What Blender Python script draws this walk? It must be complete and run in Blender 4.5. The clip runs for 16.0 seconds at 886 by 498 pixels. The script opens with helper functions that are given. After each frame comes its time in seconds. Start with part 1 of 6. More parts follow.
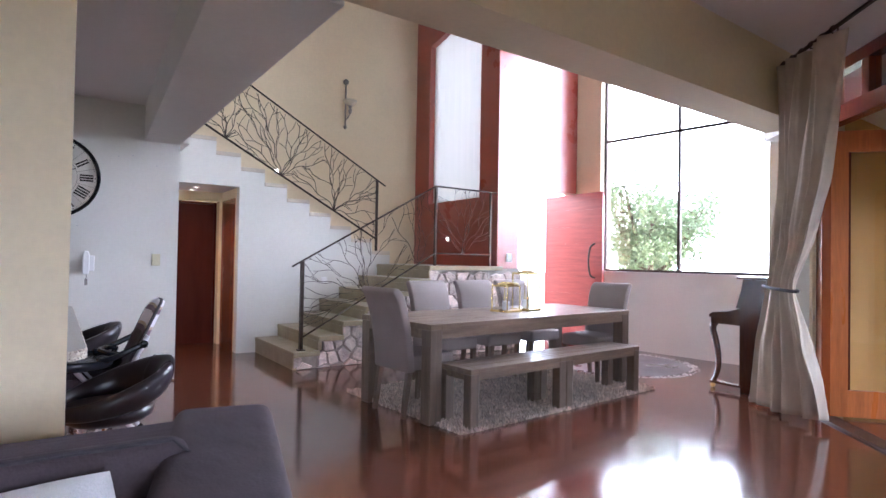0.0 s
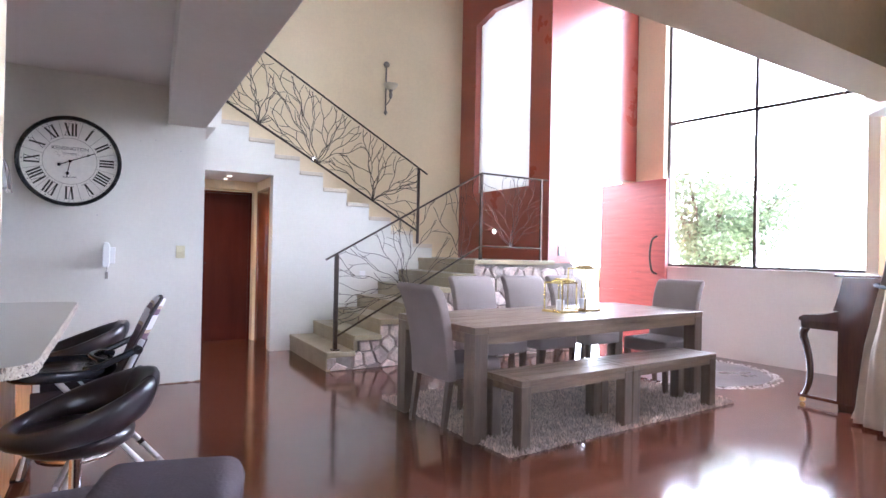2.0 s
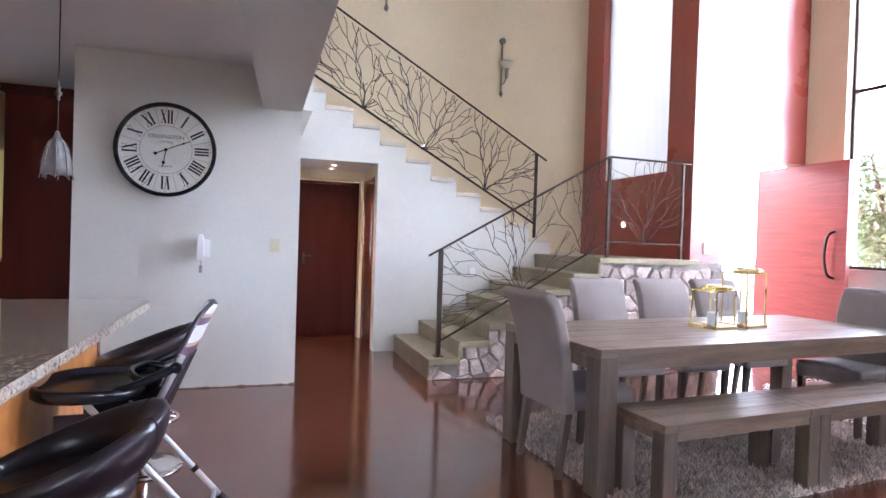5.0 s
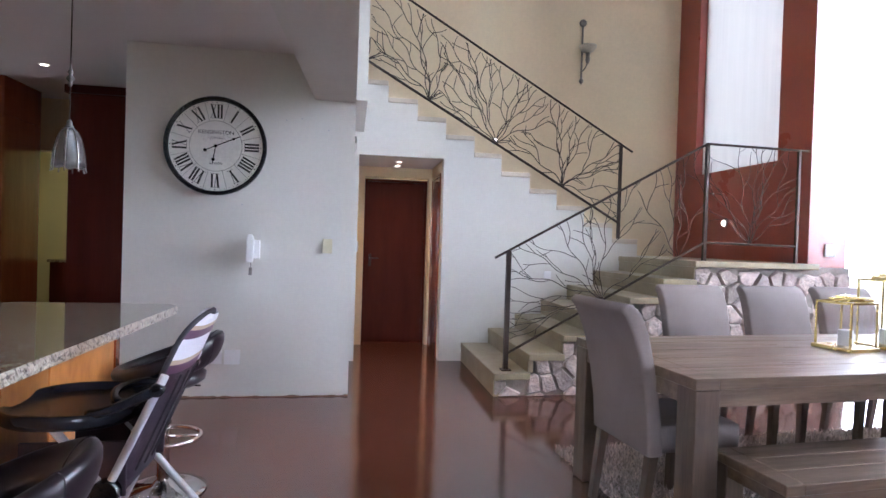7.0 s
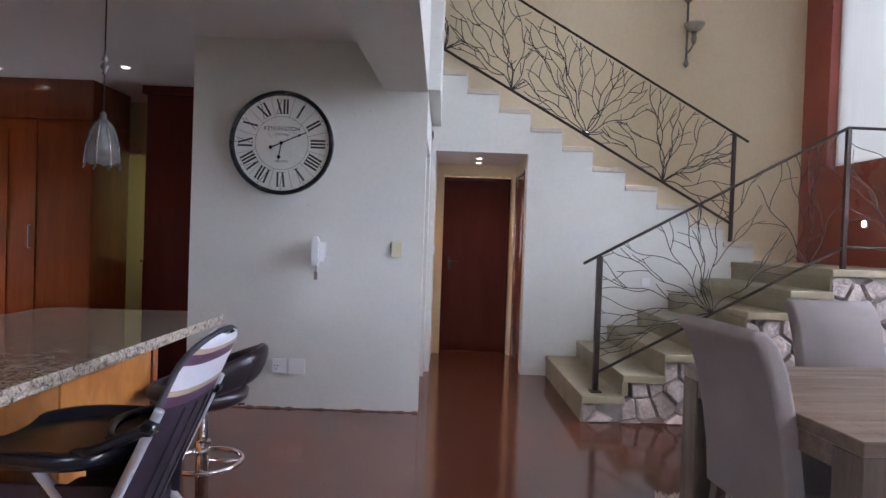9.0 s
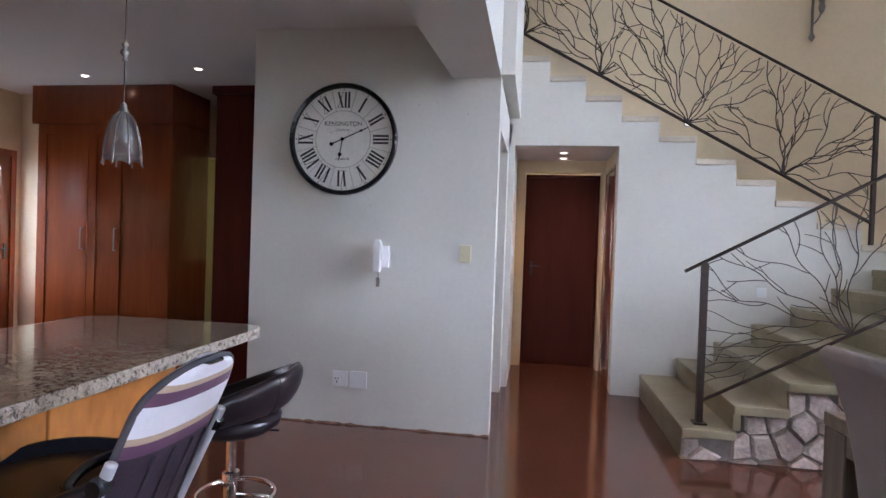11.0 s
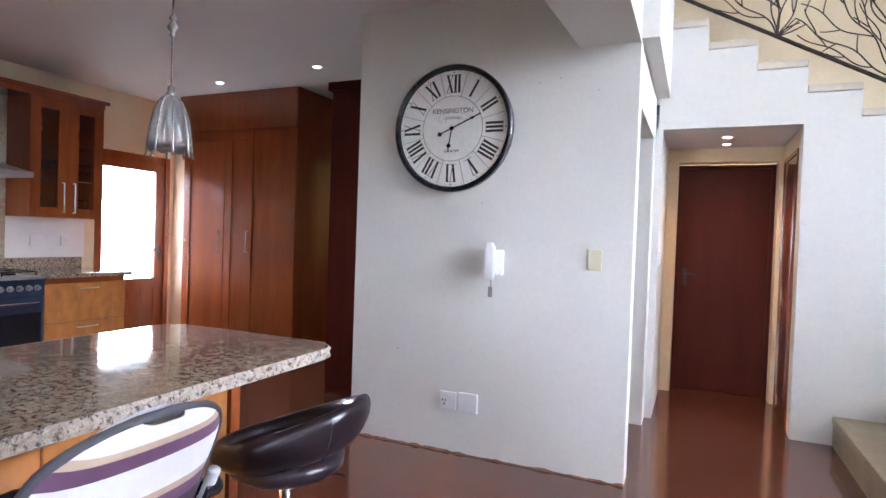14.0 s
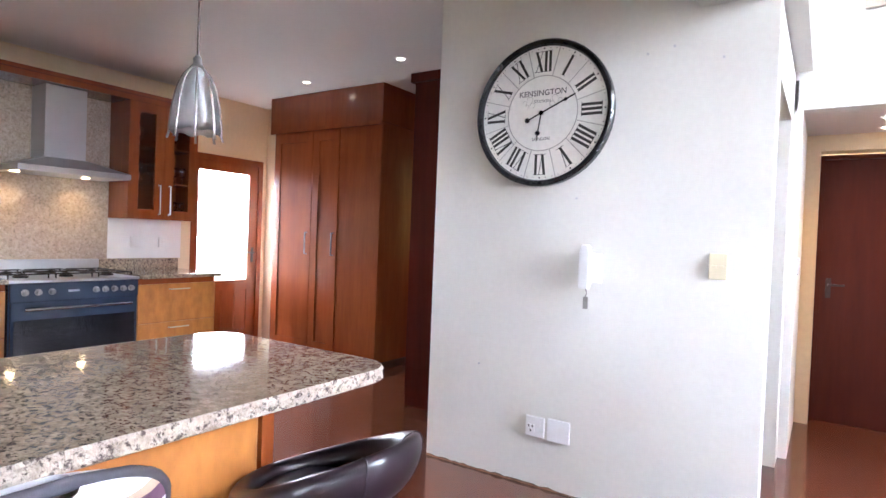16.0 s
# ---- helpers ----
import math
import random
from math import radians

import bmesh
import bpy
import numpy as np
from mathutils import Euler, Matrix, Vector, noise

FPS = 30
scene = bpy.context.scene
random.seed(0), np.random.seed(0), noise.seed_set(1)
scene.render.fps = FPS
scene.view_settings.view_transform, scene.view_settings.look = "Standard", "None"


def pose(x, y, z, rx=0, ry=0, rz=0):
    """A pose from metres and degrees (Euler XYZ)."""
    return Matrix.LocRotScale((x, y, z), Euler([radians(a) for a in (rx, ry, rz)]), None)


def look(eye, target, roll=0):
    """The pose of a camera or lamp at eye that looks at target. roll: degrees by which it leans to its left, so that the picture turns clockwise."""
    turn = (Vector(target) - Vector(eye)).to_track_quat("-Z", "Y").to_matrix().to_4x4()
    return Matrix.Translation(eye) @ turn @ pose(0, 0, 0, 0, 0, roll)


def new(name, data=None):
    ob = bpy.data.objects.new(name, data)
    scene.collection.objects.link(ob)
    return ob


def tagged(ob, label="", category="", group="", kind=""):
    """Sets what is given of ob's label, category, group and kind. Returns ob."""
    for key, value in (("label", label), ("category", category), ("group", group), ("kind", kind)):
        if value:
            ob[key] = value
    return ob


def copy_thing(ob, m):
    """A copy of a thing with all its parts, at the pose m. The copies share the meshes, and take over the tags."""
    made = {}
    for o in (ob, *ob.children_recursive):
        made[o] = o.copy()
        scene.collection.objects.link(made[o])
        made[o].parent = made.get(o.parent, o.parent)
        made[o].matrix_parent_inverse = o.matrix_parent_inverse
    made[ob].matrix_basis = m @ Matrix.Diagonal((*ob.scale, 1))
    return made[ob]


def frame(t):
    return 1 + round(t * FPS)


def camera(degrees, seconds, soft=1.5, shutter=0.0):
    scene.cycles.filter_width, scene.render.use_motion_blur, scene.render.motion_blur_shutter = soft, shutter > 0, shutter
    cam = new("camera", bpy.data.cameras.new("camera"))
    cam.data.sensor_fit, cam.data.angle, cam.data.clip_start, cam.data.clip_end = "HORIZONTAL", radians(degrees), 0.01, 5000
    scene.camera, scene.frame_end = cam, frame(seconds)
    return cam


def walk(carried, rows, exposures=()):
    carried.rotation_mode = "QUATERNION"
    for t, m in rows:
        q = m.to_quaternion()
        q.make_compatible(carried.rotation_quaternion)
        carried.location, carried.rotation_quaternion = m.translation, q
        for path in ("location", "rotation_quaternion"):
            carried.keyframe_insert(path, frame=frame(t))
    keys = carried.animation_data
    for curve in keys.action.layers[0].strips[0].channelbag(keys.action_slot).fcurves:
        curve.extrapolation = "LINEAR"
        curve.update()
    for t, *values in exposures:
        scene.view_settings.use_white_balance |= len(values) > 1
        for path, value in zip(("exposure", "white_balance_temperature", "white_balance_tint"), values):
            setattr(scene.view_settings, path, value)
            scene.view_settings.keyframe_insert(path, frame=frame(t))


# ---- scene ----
cam = camera(75.4, 16.0)
PATH = [
    (0, (0.104, 0.014, 1.267), (1.228, 1.668, 1.303), 1.0),
    (0.5, (0.189, 0.135, 1.257), (1.287, 1.806, 1.295), 1.0),
    (1, (0.293, 0.272, 1.259), (1.355, 1.967, 1.3), 1.1),
    (1.5, (0.367, 0.399, 1.256), (1.394, 2.114, 1.298), 1.1),
    (2, (0.434, 0.505, 1.259), (1.423, 2.243, 1.271), 1.2),
    (2.5, (0.503, 0.631, 1.281), (1.448, 2.393, 1.257), 1.2),
    (3, (0.572, 0.723, 1.286), (1.455, 2.517, 1.261), 1.4),
    (3.5, (0.653, 0.816, 1.293), (1.469, 2.642, 1.267), 1.4),
    (4, (0.706, 0.92, 1.293), (1.452, 2.775, 1.266), 1.6),
    (6.5, (1.061, 1.5, 1.278), (1.453, 3.462, 1.256), 1.8),
    (7, (1.132, 1.607, 1.275), (1.449, 3.581, 1.251), 1.8),
    (7.5, (1.177, 1.719, 1.269), (1.419, 3.704, 1.245), 1.9),
    (8, (1.223, 1.825, 1.279), (1.389, 3.818, 1.255), 1.9),
    (8.5, (1.254, 1.92, 1.281), (1.347, 3.918, 1.255), 2.0),
    (9, (1.284, 2.062, 1.291), (1.286, 4.062, 1.261), 2.0),
    (11.5, (1.419, 2.623, 1.306), (1.021, 4.583, 1.271), 2.0),
    (12, (1.429, 2.735, 1.301), (0.943, 4.675, 1.265), 2.0),
    (12.5, (1.429, 2.83, 1.301), (0.859, 4.746, 1.262), 2.0),
    (13, (1.44, 2.931, 1.311), (0.789, 4.821, 1.266), 2.0),
    (13.5, (1.442, 3.029, 1.309), (0.71, 4.89, 1.265), 2.0),
    (14, (1.442, 3.101, 1.312), (0.638, 4.932, 1.269), 2.0),
    (14.5, (1.444, 3.201, 1.311), (0.56, 4.994, 1.268), 2.0),
    (15, (1.428, 3.296, 1.309), (0.466, 5.049, 1.265), 2.1),
    (15.5, (1.4, 3.393, 1.304), (0.362, 5.102, 1.259), 2.1),
    (16, (1.335, 3.513, 1.293), (0.227, 5.178, 1.255), 2.2),
]
EXPOSURES = [(0, -0.08, 5350, 20.0), (1.5, 0.24, 5350, 20.0), (3.5, 0.38, 5340, 20.0), (5, 0.22, 5350, 19.5), (7, -0.13, 5380, 18.5), (9, -0.46, 5400, 17.5), (11.5, -0.37, 5400, 17), (12.5, -0.14, 5410, 17), (14, 0.38, 5450, 17), (15, 0.71, 5490, 17), (16, 0.96, 5560, 17)]
walk(cam, [(t, look(eye, target, roll)) for t, eye, target, roll in PATH], EXPOSURES)


# ---- light: a bright day outside, coming in through the openings, one of them assumed ----
world = bpy.data.worlds.new("sky")
world.use_nodes = True
scene.world = world
wn = world.node_tree.nodes
sky = wn.new("ShaderNodeTexSky")
sky.sky_type, sky.sun_disc = "NISHITA", False
sky.sun_elevation, sky.sun_rotation = radians(58), radians(200)
wn["Background"].inputs["Strength"].default_value = 0.15
world.node_tree.links.new(sky.outputs["Color"], wn["Background"].inputs["Color"])

sun = new("sun", bpy.data.lights.new("sun", "SUN"))
sun.data.energy, sun.data.angle, sun.data.color = 5.0, radians(0.5), (1.0, 0.95, 0.88)
sun.matrix_world = look((0, 0, 20), (0 + 5.0, 0 + 1.8, 20 - 8.5))


def window_light(name, eye, target, wide, high, watts, color=(0.86, 0.93, 1.0)):
    """The sky's light in an opening: an area lamp just outside of it."""
    lamp = new(name, bpy.data.lights.new(name, "AREA"))
    lamp.data.shape, lamp.data.size, lamp.data.size_y, lamp.data.energy, lamp.data.color = "RECTANGLE", wide, high, watts, color
    lamp.matrix_world = look(eye, target)
    return lamp


window_light("kitchen_door_daylight", (-4.9, 7.4, 1.45), (0.0, 7.0, 1.0), 1.2, 1.6, 15)
window_light("stair_window_daylight", (5.85, 7.5, 3.6), (2.0, 7.5, 3.2), 1.6, 3.0, 190)


# ---- materials ----
def material(name, base, rough=0.5, metal=0.0, vary=0.12, scale=6.0, fine=60.0, bump=0.02, coat=0.0, stretch=(1, 1, 1), second=None, rough_vary=0.1, spec=0.5, detail=8.0):
    """A surface with variation at two scales: broad patches and fine grain, with a little relief."""
    m = bpy.data.materials.new(name)
    m.use_nodes = True
    nt = m.node_tree
    nd, lk = nt.nodes, nt.links
    b = nd["Principled BSDF"]
    tc = nd.new("ShaderNodeTexCoord")
    mp = nd.new("ShaderNodeMapping")
    mp.inputs["Scale"].default_value = stretch
    lk.new(tc.outputs["Object"], mp.inputs["Vector"])
    broad, grain = nd.new("ShaderNodeTexNoise"), nd.new("ShaderNodeTexNoise")
    broad.inputs["Scale"].default_value, broad.inputs["Detail"].default_value = scale, detail
    grain.inputs["Scale"].default_value, grain.inputs["Detail"].default_value = fine, 6.0
    for n in (broad, grain):
        lk.new(mp.outputs["Vector"], n.inputs["Vector"])
    mix = nd.new("ShaderNodeMix")
    mix.data_type = "RGBA"
    other = second if second else tuple(c * (1 - 2.2 * vary) for c in base)
    lighter = tuple(min(1.0, c * (1 + vary)) for c in base)
    mix.inputs["A"].default_value, mix.inputs["B"].default_value = (*lighter, 1), (*other, 1)
    ramp = nd.new("ShaderNodeMapRange")
    ramp.inputs["From Min"].default_value, ramp.inputs["From Max"].default_value = 0.35, 0.68
    add = nd.new("ShaderNodeMath")
    add.operation = "MULTIPLY_ADD"
    add.inputs[1].default_value = 0.35
    lk.new(grain.outputs["Fac"], add.inputs[0])
    half = nd.new("ShaderNodeMath")
    half.operation = "MULTIPLY"
    half.inputs[1].default_value = 0.65
    lk.new(broad.outputs["Fac"], half.inputs[0])
    lk.new(half.outputs[0], add.inputs[2])
    lk.new(add.outputs[0], ramp.inputs["Value"])
    lk.new(ramp.outputs["Result"], mix.inputs["Factor"])
    lk.new(mix.outputs["Result"], b.inputs["Base Color"])
    rr = nd.new("ShaderNodeMapRange")
    rr.inputs["To Min"].default_value, rr.inputs["To Max"].default_value = max(0.02, rough - rough_vary), min(1, rough + rough_vary)
    lk.new(broad.outputs["Fac"], rr.inputs["Value"])
    lk.new(rr.outputs["Result"], b.inputs["Roughness"])
    b.inputs["Metallic"].default_value = metal
    b.inputs["Specular IOR Level"].default_value = spec
    b.inputs["Coat Weight"].default_value = coat
    b.inputs["Coat Roughness"].default_value = 0.08
    if bump:
        bp = nd.new("ShaderNodeBump")
        bp.inputs["Strength"].default_value, bp.inputs["Distance"].default_value = 0.5, bump * 0.2
        lk.new(add.outputs[0], bp.inputs["Height"])
        lk.new(bp.outputs["Normal"], b.inputs["Normal"])
    return m


def random_tint(m, amount=0.3):
    """Varies a material's colour from object to object."""
    nt = m.node_tree
    b = nt.nodes["Principled BSDF"]
    old = b.inputs["Base Color"].links[0].from_socket
    info, hsv, rng = nt.nodes.new("ShaderNodeObjectInfo"), nt.nodes.new("ShaderNodeHueSaturation"), nt.nodes.new("ShaderNodeMapRange")
    rng.inputs["To Min"].default_value, rng.inputs["To Max"].default_value = 1 - amount, 1 + amount
    nt.links.new(info.outputs["Random"], rng.inputs["Value"])
    nt.links.new(rng.outputs["Result"], hsv.inputs["Value"])
    nt.links.new(old, hsv.inputs["Color"])
    nt.links.new(hsv.outputs["Color"], b.inputs["Base Color"])
    return m


def island_tint(m, amount=0.3):
    """Varies a material's colour from loose piece to loose piece of one mesh."""
    m = random_tint(m, amount)
    nt = m.node_tree
    rng = [n for n in nt.nodes if n.type == "MAP_RANGE"][-1]
    geo = nt.nodes.new("ShaderNodeNewGeometry")
    nt.links.new(geo.outputs["Random Per Island"], rng.inputs["Value"])
    return m


def glass(name, tint=(1, 1, 1), rough=0.0):
    m = bpy.data.materials.new(name)
    m.use_nodes = True
    b = m.node_tree.nodes["Principled BSDF"]
    b.inputs["Base Color"].default_value = (*tint, 1)
    b.inputs["Transmission Weight"].default_value, b.inputs["Roughness"].default_value, b.inputs["IOR"].default_value = 1.0, rough, 1.45
    return m


def glow(name, color, strength):
    m = bpy.data.materials.new(name)
    m.use_nodes = True
    b = m.node_tree.nodes["Principled BSDF"]
    b.inputs["Base Color"].default_value = (0.8, 0.8, 0.8, 1)
    b.inputs["Emission Color"].default_value, b.inputs["Emission Strength"].default_value = (*color, 1), strength
    return m


def mottled(name, cols, scale, rough, coat=0.0, bump=0.01, spread=(0.52, 0.575)):
    """Speckled stone: three colours set by two noises."""
    m = material(name, cols[0], rough, rough_vary=0.015, vary=0.05, scale=scale, fine=scale * 4, bump=bump, second=cols[1], coat=coat)
    nt = m.node_tree
    b = nt.nodes["Principled BSDF"]
    old = b.inputs["Base Color"].links[0].from_socket
    tc, v, r, mix = nt.nodes.new("ShaderNodeTexCoord"), nt.nodes.new("ShaderNodeTexNoise"), nt.nodes.new("ShaderNodeMapRange"), nt.nodes.new("ShaderNodeMix")
    v.inputs["Scale"].default_value, v.inputs["Detail"].default_value, v.inputs["Roughness"].default_value = scale * 1.7, 10, 0.75
    mp = nt.nodes.new("ShaderNodeMapping")
    mp.inputs["Location"].default_value = (4.3, 1.7, 8.1)
    nt.links.new(tc.outputs["Object"], mp.inputs["Vector"])
    nt.links.new(mp.outputs["Vector"], v.inputs["Vector"])
    r.inputs["From Min"].default_value, r.inputs["From Max"].default_value = spread
    nt.links.new(v.outputs["Fac"], r.inputs["Value"])
    mix.data_type = "RGBA"
    mix.inputs["B"].default_value = (*cols[2], 1)
    nt.links.new(old, mix.inputs["A"])
    nt.links.new(r.outputs["Result"], mix.inputs["Factor"])
    nt.links.new(mix.outputs["Result"], b.inputs["Base Color"])
    return m


M_PLASTER = material("off_white_plaster", (0.71, 0.695, 0.645), 0.55, vary=0.03, scale=1.2, fine=35, bump=0.015)
M_CREAM = material("cream_plaster", (0.78, 0.66, 0.45), 0.6, vary=0.04, scale=1.0, fine=30, bump=0.04)
M_CEILING = material("ceiling_paint", (0.78, 0.74, 0.72), 0.75, vary=0.02, scale=0.8, fine=30, bump=0.01)
M_RED = material("brick_red_paint", (0.33, 0.05, 0.028), 0.3, vary=0.08, scale=1.5, fine=40, bump=0.015, coat=0.8)
M_RED.node_tree.nodes["Principled BSDF"].inputs["Coat Roughness"].default_value = 0.32
M_FLOOR = material("polished_red_screed", (0.126, 0.040, 0.021), 0.12, vary=0.05, scale=0.9, fine=9, bump=0, second=(0.098, 0.031, 0.017), rough_vary=0.008, detail=4)
M_FLOOR.node_tree.nodes["Principled BSDF"].inputs["IOR"].default_value = 1.85
fl = M_FLOOR.node_tree
flt = fl.nodes.new("ShaderNodeTexCoord")
normal = None
for scale, depth in ((2.6, 0.0016), (6.0, 0.0005)):
    fn, fb = fl.nodes.new("ShaderNodeTexNoise"), fl.nodes.new("ShaderNodeBump")
    fn.inputs["Scale"].default_value, fn.inputs["Detail"].default_value = scale, 3.0
    fb.inputs["Strength"].default_value, fb.inputs["Distance"].default_value = 1.0, depth
    fl.links.new(flt.outputs["Object"], fn.inputs["Vector"])
    fl.links.new(fn.outputs["Fac"], fb.inputs["Height"])
    if normal:
        fl.links.new(normal, fb.inputs["Normal"])
    normal = fb.outputs["Normal"]
fl.links.new(normal, fl.nodes["Principled BSDF"].inputs["Normal"])
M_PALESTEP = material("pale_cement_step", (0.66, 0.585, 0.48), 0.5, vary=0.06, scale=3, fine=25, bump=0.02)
# lower flight's cement, its base lowered to carry the shade on those treads
M_STEP = material("shaded_cement", (0.33, 0.275, 0.17), 0.45, vary=0.1, scale=3, fine=25, bump=0.03)
M_STONE = random_tint(material("split_fieldstone", (0.60, 0.50, 0.44), 0.8, vary=0.25, scale=9, fine=40, bump=0.5, second=(0.33, 0.27, 0.25)), 0.3)
M_MORTAR = material("pale_mortar", (0.36, 0.32, 0.28), 0.95, vary=0.15, scale=8, fine=60, bump=0.1)
M_MAHOG = material("mahogany_wood", (0.08, 0.0135, 0.007), 0.5, spec=0.15, vary=0.08, scale=2, fine=10, bump=0, stretch=(4, 4, 0.4), second=(0.06, 0.010, 0.006))
M_CHERRY = material("cherry_wood", (0.25, 0.062, 0.017), 0.2, vary=0.06, scale=2, fine=12, bump=0, stretch=(4, 4, 0.4), second=(0.19, 0.043, 0.012), coat=0.6)
M_MAPLE = material("honey_maple_wood", (0.46, 0.185, 0.045), 0.32, vary=0.12, scale=5, fine=10, bump=0, stretch=(2, 2, 1), second=(0.33, 0.12, 0.028), coat=0.2)
M_PATIO = material("orange_varnished_wood", (0.50, 0.15, 0.035), 0.3, vary=0.15, scale=3, fine=16, bump=0.01, stretch=(5, 5, 0.5), coat=0.3)
M_LEAF_DOOR = material("red_stained_door_wood", (0.33, 0.06, 0.04), 0.35, vary=0.15, scale=2, fine=14, bump=0.01, stretch=(1, 1, 14))
M_IRON = material("dark_bronzed_iron", (0.05, 0.032, 0.025), 0.4, metal=0.5, vary=0.2, scale=20, fine=120, bump=0.02)
M_FRAME = material("brown_aluminium", (0.06, 0.035, 0.028), 0.4, metal=0.5, vary=0.08)
M_GLASS = glass("window_glass")
M_GROUND = material("dry_lawn", (0.30, 0.27, 0.17), 0.95, vary=0.25, scale=0.6, fine=12, bump=0.2, second=(0.20, 0.22, 0.10))
M_BARK = material("grey_bark", (0.16, 0.12, 0.09), 0.9, vary=0.25, scale=9, fine=50, bump=0.3)
M_LEAVES = island_tint(material("tree_leaves", (0.24, 0.30, 0.17), 0.5, vary=0.3, scale=2, fine=20, bump=0.0, second=(0.17, 0.23, 0.12)), 0.2)
lt = M_LEAVES.node_tree
lt.nodes["Principled BSDF"].inputs["Subsurface Weight"].default_value = 0.0
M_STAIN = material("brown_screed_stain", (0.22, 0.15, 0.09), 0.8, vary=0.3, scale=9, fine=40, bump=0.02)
M_OCHRE = material("ochre_plaster", (0.50, 0.28, 0.08), 0.7, vary=0.05, scale=1.5, fine=30, bump=0.03)


M_FABRIC = material("greige_chair_linen", (0.29, 0.243, 0.228), 0.9, vary=0.06, scale=4, fine=220, bump=0.05, spec=0.2)
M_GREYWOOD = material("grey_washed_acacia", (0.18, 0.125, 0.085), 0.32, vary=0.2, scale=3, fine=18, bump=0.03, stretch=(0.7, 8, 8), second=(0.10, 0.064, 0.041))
# legs: same wood with upright grain, darkened to hold the shade down there
M_GREYLEG = material("grey_washed_acacia_upright_shaded", (0.125, 0.084, 0.057), 0.45, vary=0.2, scale=3, fine=18, bump=0.03, stretch=(8, 8, 0.7), second=(0.072, 0.053, 0.040))
M_RUG = island_tint(material("shaggy_beige_wool", (0.56, 0.47, 0.40), 0.95, vary=0.25, scale=14, fine=120, bump=0.1, second=(0.34, 0.29, 0.26), spec=0.1), 0.45)
M_BRASS = material("brushed_brass", (0.62, 0.47, 0.18), 0.28, metal=1.0, vary=0.06)
M_CHROME = material("chrome", (0.75, 0.75, 0.77), 0.1, metal=1.0, vary=0.03, rough_vary=0.04)
M_STEEL = material("brushed_steel", (0.55, 0.55, 0.56), 0.32, metal=1.0, vary=0.015, bump=0, rough_vary=0.02)
M_PEWTER = material("antique_pewter", (0.26, 0.24, 0.22), 0.4, metal=0.8, vary=0.15, scale=20)
M_LEATHER = material("black_brown_leather", (0.016, 0.009, 0.012), 0.33, vary=0.2, scale=8, fine=150, bump=0.004, spec=0.5)
M_BLACK = material("black_lacquer", (0.014, 0.014, 0.016), 0.2, vary=0.1)
M_NAVY_TRAY = material("black_blue_plastic", (0.016, 0.018, 0.026), 0.22, vary=0.1)
M_GRANITE = mottled("speckled_granite", [(0.46, 0.38, 0.28), (0.20, 0.15, 0.10), (0.03, 0.022, 0.02)], 40, 0.05, coat=0.5, bump=0.0)
M_GRANITE_EDGE = mottled("chiselled_granite_edge", [(0.62, 0.55, 0.46), (0.40, 0.32, 0.25), (0.09, 0.06, 0.05)], 30, 0.35, bump=0.3)
M_GRANITE_WALL = mottled("granite_splashback", [(0.50, 0.42, 0.34), (0.36, 0.285, 0.22), (0.20, 0.155, 0.125)], 30, 0.25, bump=0.0, spread=(0.50, 0.68))
M_NAVY = material("navy_enamel", (0.02, 0.029, 0.05), 0.2, vary=0.06, coat=0.3)
M_OVEN = material("dark_oven_glass", (0.012, 0.012, 0.014), 0.05, vary=0.03)
M_WHITE = material("white_plastic", (0.82, 0.82, 0.82), 0.35, vary=0.02)
M_IVORY = material("ivory_plastic", (0.66, 0.60, 0.40), 0.35, vary=0.02)
M_DIAL = material("aged_white_dial", (0.80, 0.78, 0.73), 0.6, vary=0.05, scale=5, fine=40, bump=0.0)
M_INK = material("black_ink", (0.02, 0.018, 0.016), 0.6, vary=0.05)
M_FADED = material("faded_grey_ink", (0.42, 0.40, 0.37), 0.7, vary=0.1)
M_SOFA = material("mauve_grey_upholstery", (0.085, 0.064, 0.072), 0.85, vary=0.12, scale=3, fine=160, bump=0.04, spec=0.25)
sf = M_SOFA.node_tree
sn, sb = sf.nodes.new("ShaderNodeTexNoise"), sf.nodes.new("ShaderNodeBump")
sn.inputs["Scale"].default_value, sn.inputs["Detail"].default_value = 7.0, 3.0
sb.inputs["Strength"].default_value, sb.inputs["Distance"].default_value = 0.5, 0.012
sf.links.new(sf.nodes["Principled BSDF"].inputs["Normal"].links[0].from_socket, sb.inputs["Normal"])
sf.links.new(sn.outputs["Fac"], sb.inputs["Height"])
sf.links.new(sb.outputs["Normal"], sf.nodes["Principled BSDF"].inputs["Normal"])
M_PIPING = material("dark_piping", (0.045, 0.038, 0.045), 0.8, vary=0.1)
M_PILLOW = material("white_cotton", (0.80, 0.80, 0.82), 0.9, vary=0.05, scale=6, fine=200, bump=0.08, spec=0.15)
M_CURTAIN = material("taupe_satin", (0.60, 0.52, 0.42), 0.5, vary=0.1, scale=3, fine=120, bump=0.02, stretch=(4, 4, 0.6))
M_PIANO = material("dark_walnut_polish", (0.075, 0.026, 0.014), 0.2, vary=0.2, scale=3, fine=14, bump=0.0, stretch=(5, 5, 0.6), coat=0.4)
M_TUBE = material("pale_grey_tube", (0.62, 0.63, 0.66), 0.35, metal=0.3, vary=0.03)
M_PURPLE = material("dark_purple_nylon", (0.032, 0.019, 0.03), 0.55, vary=0.15, scale=8, fine=140, bump=0.05)
M_STRIPE_W = material("white_vinyl", (0.80, 0.79, 0.84), 0.45, vary=0.03)
M_STRIPE_P = material("plum_vinyl", (0.12, 0.055, 0.10), 0.5, vary=0.06)
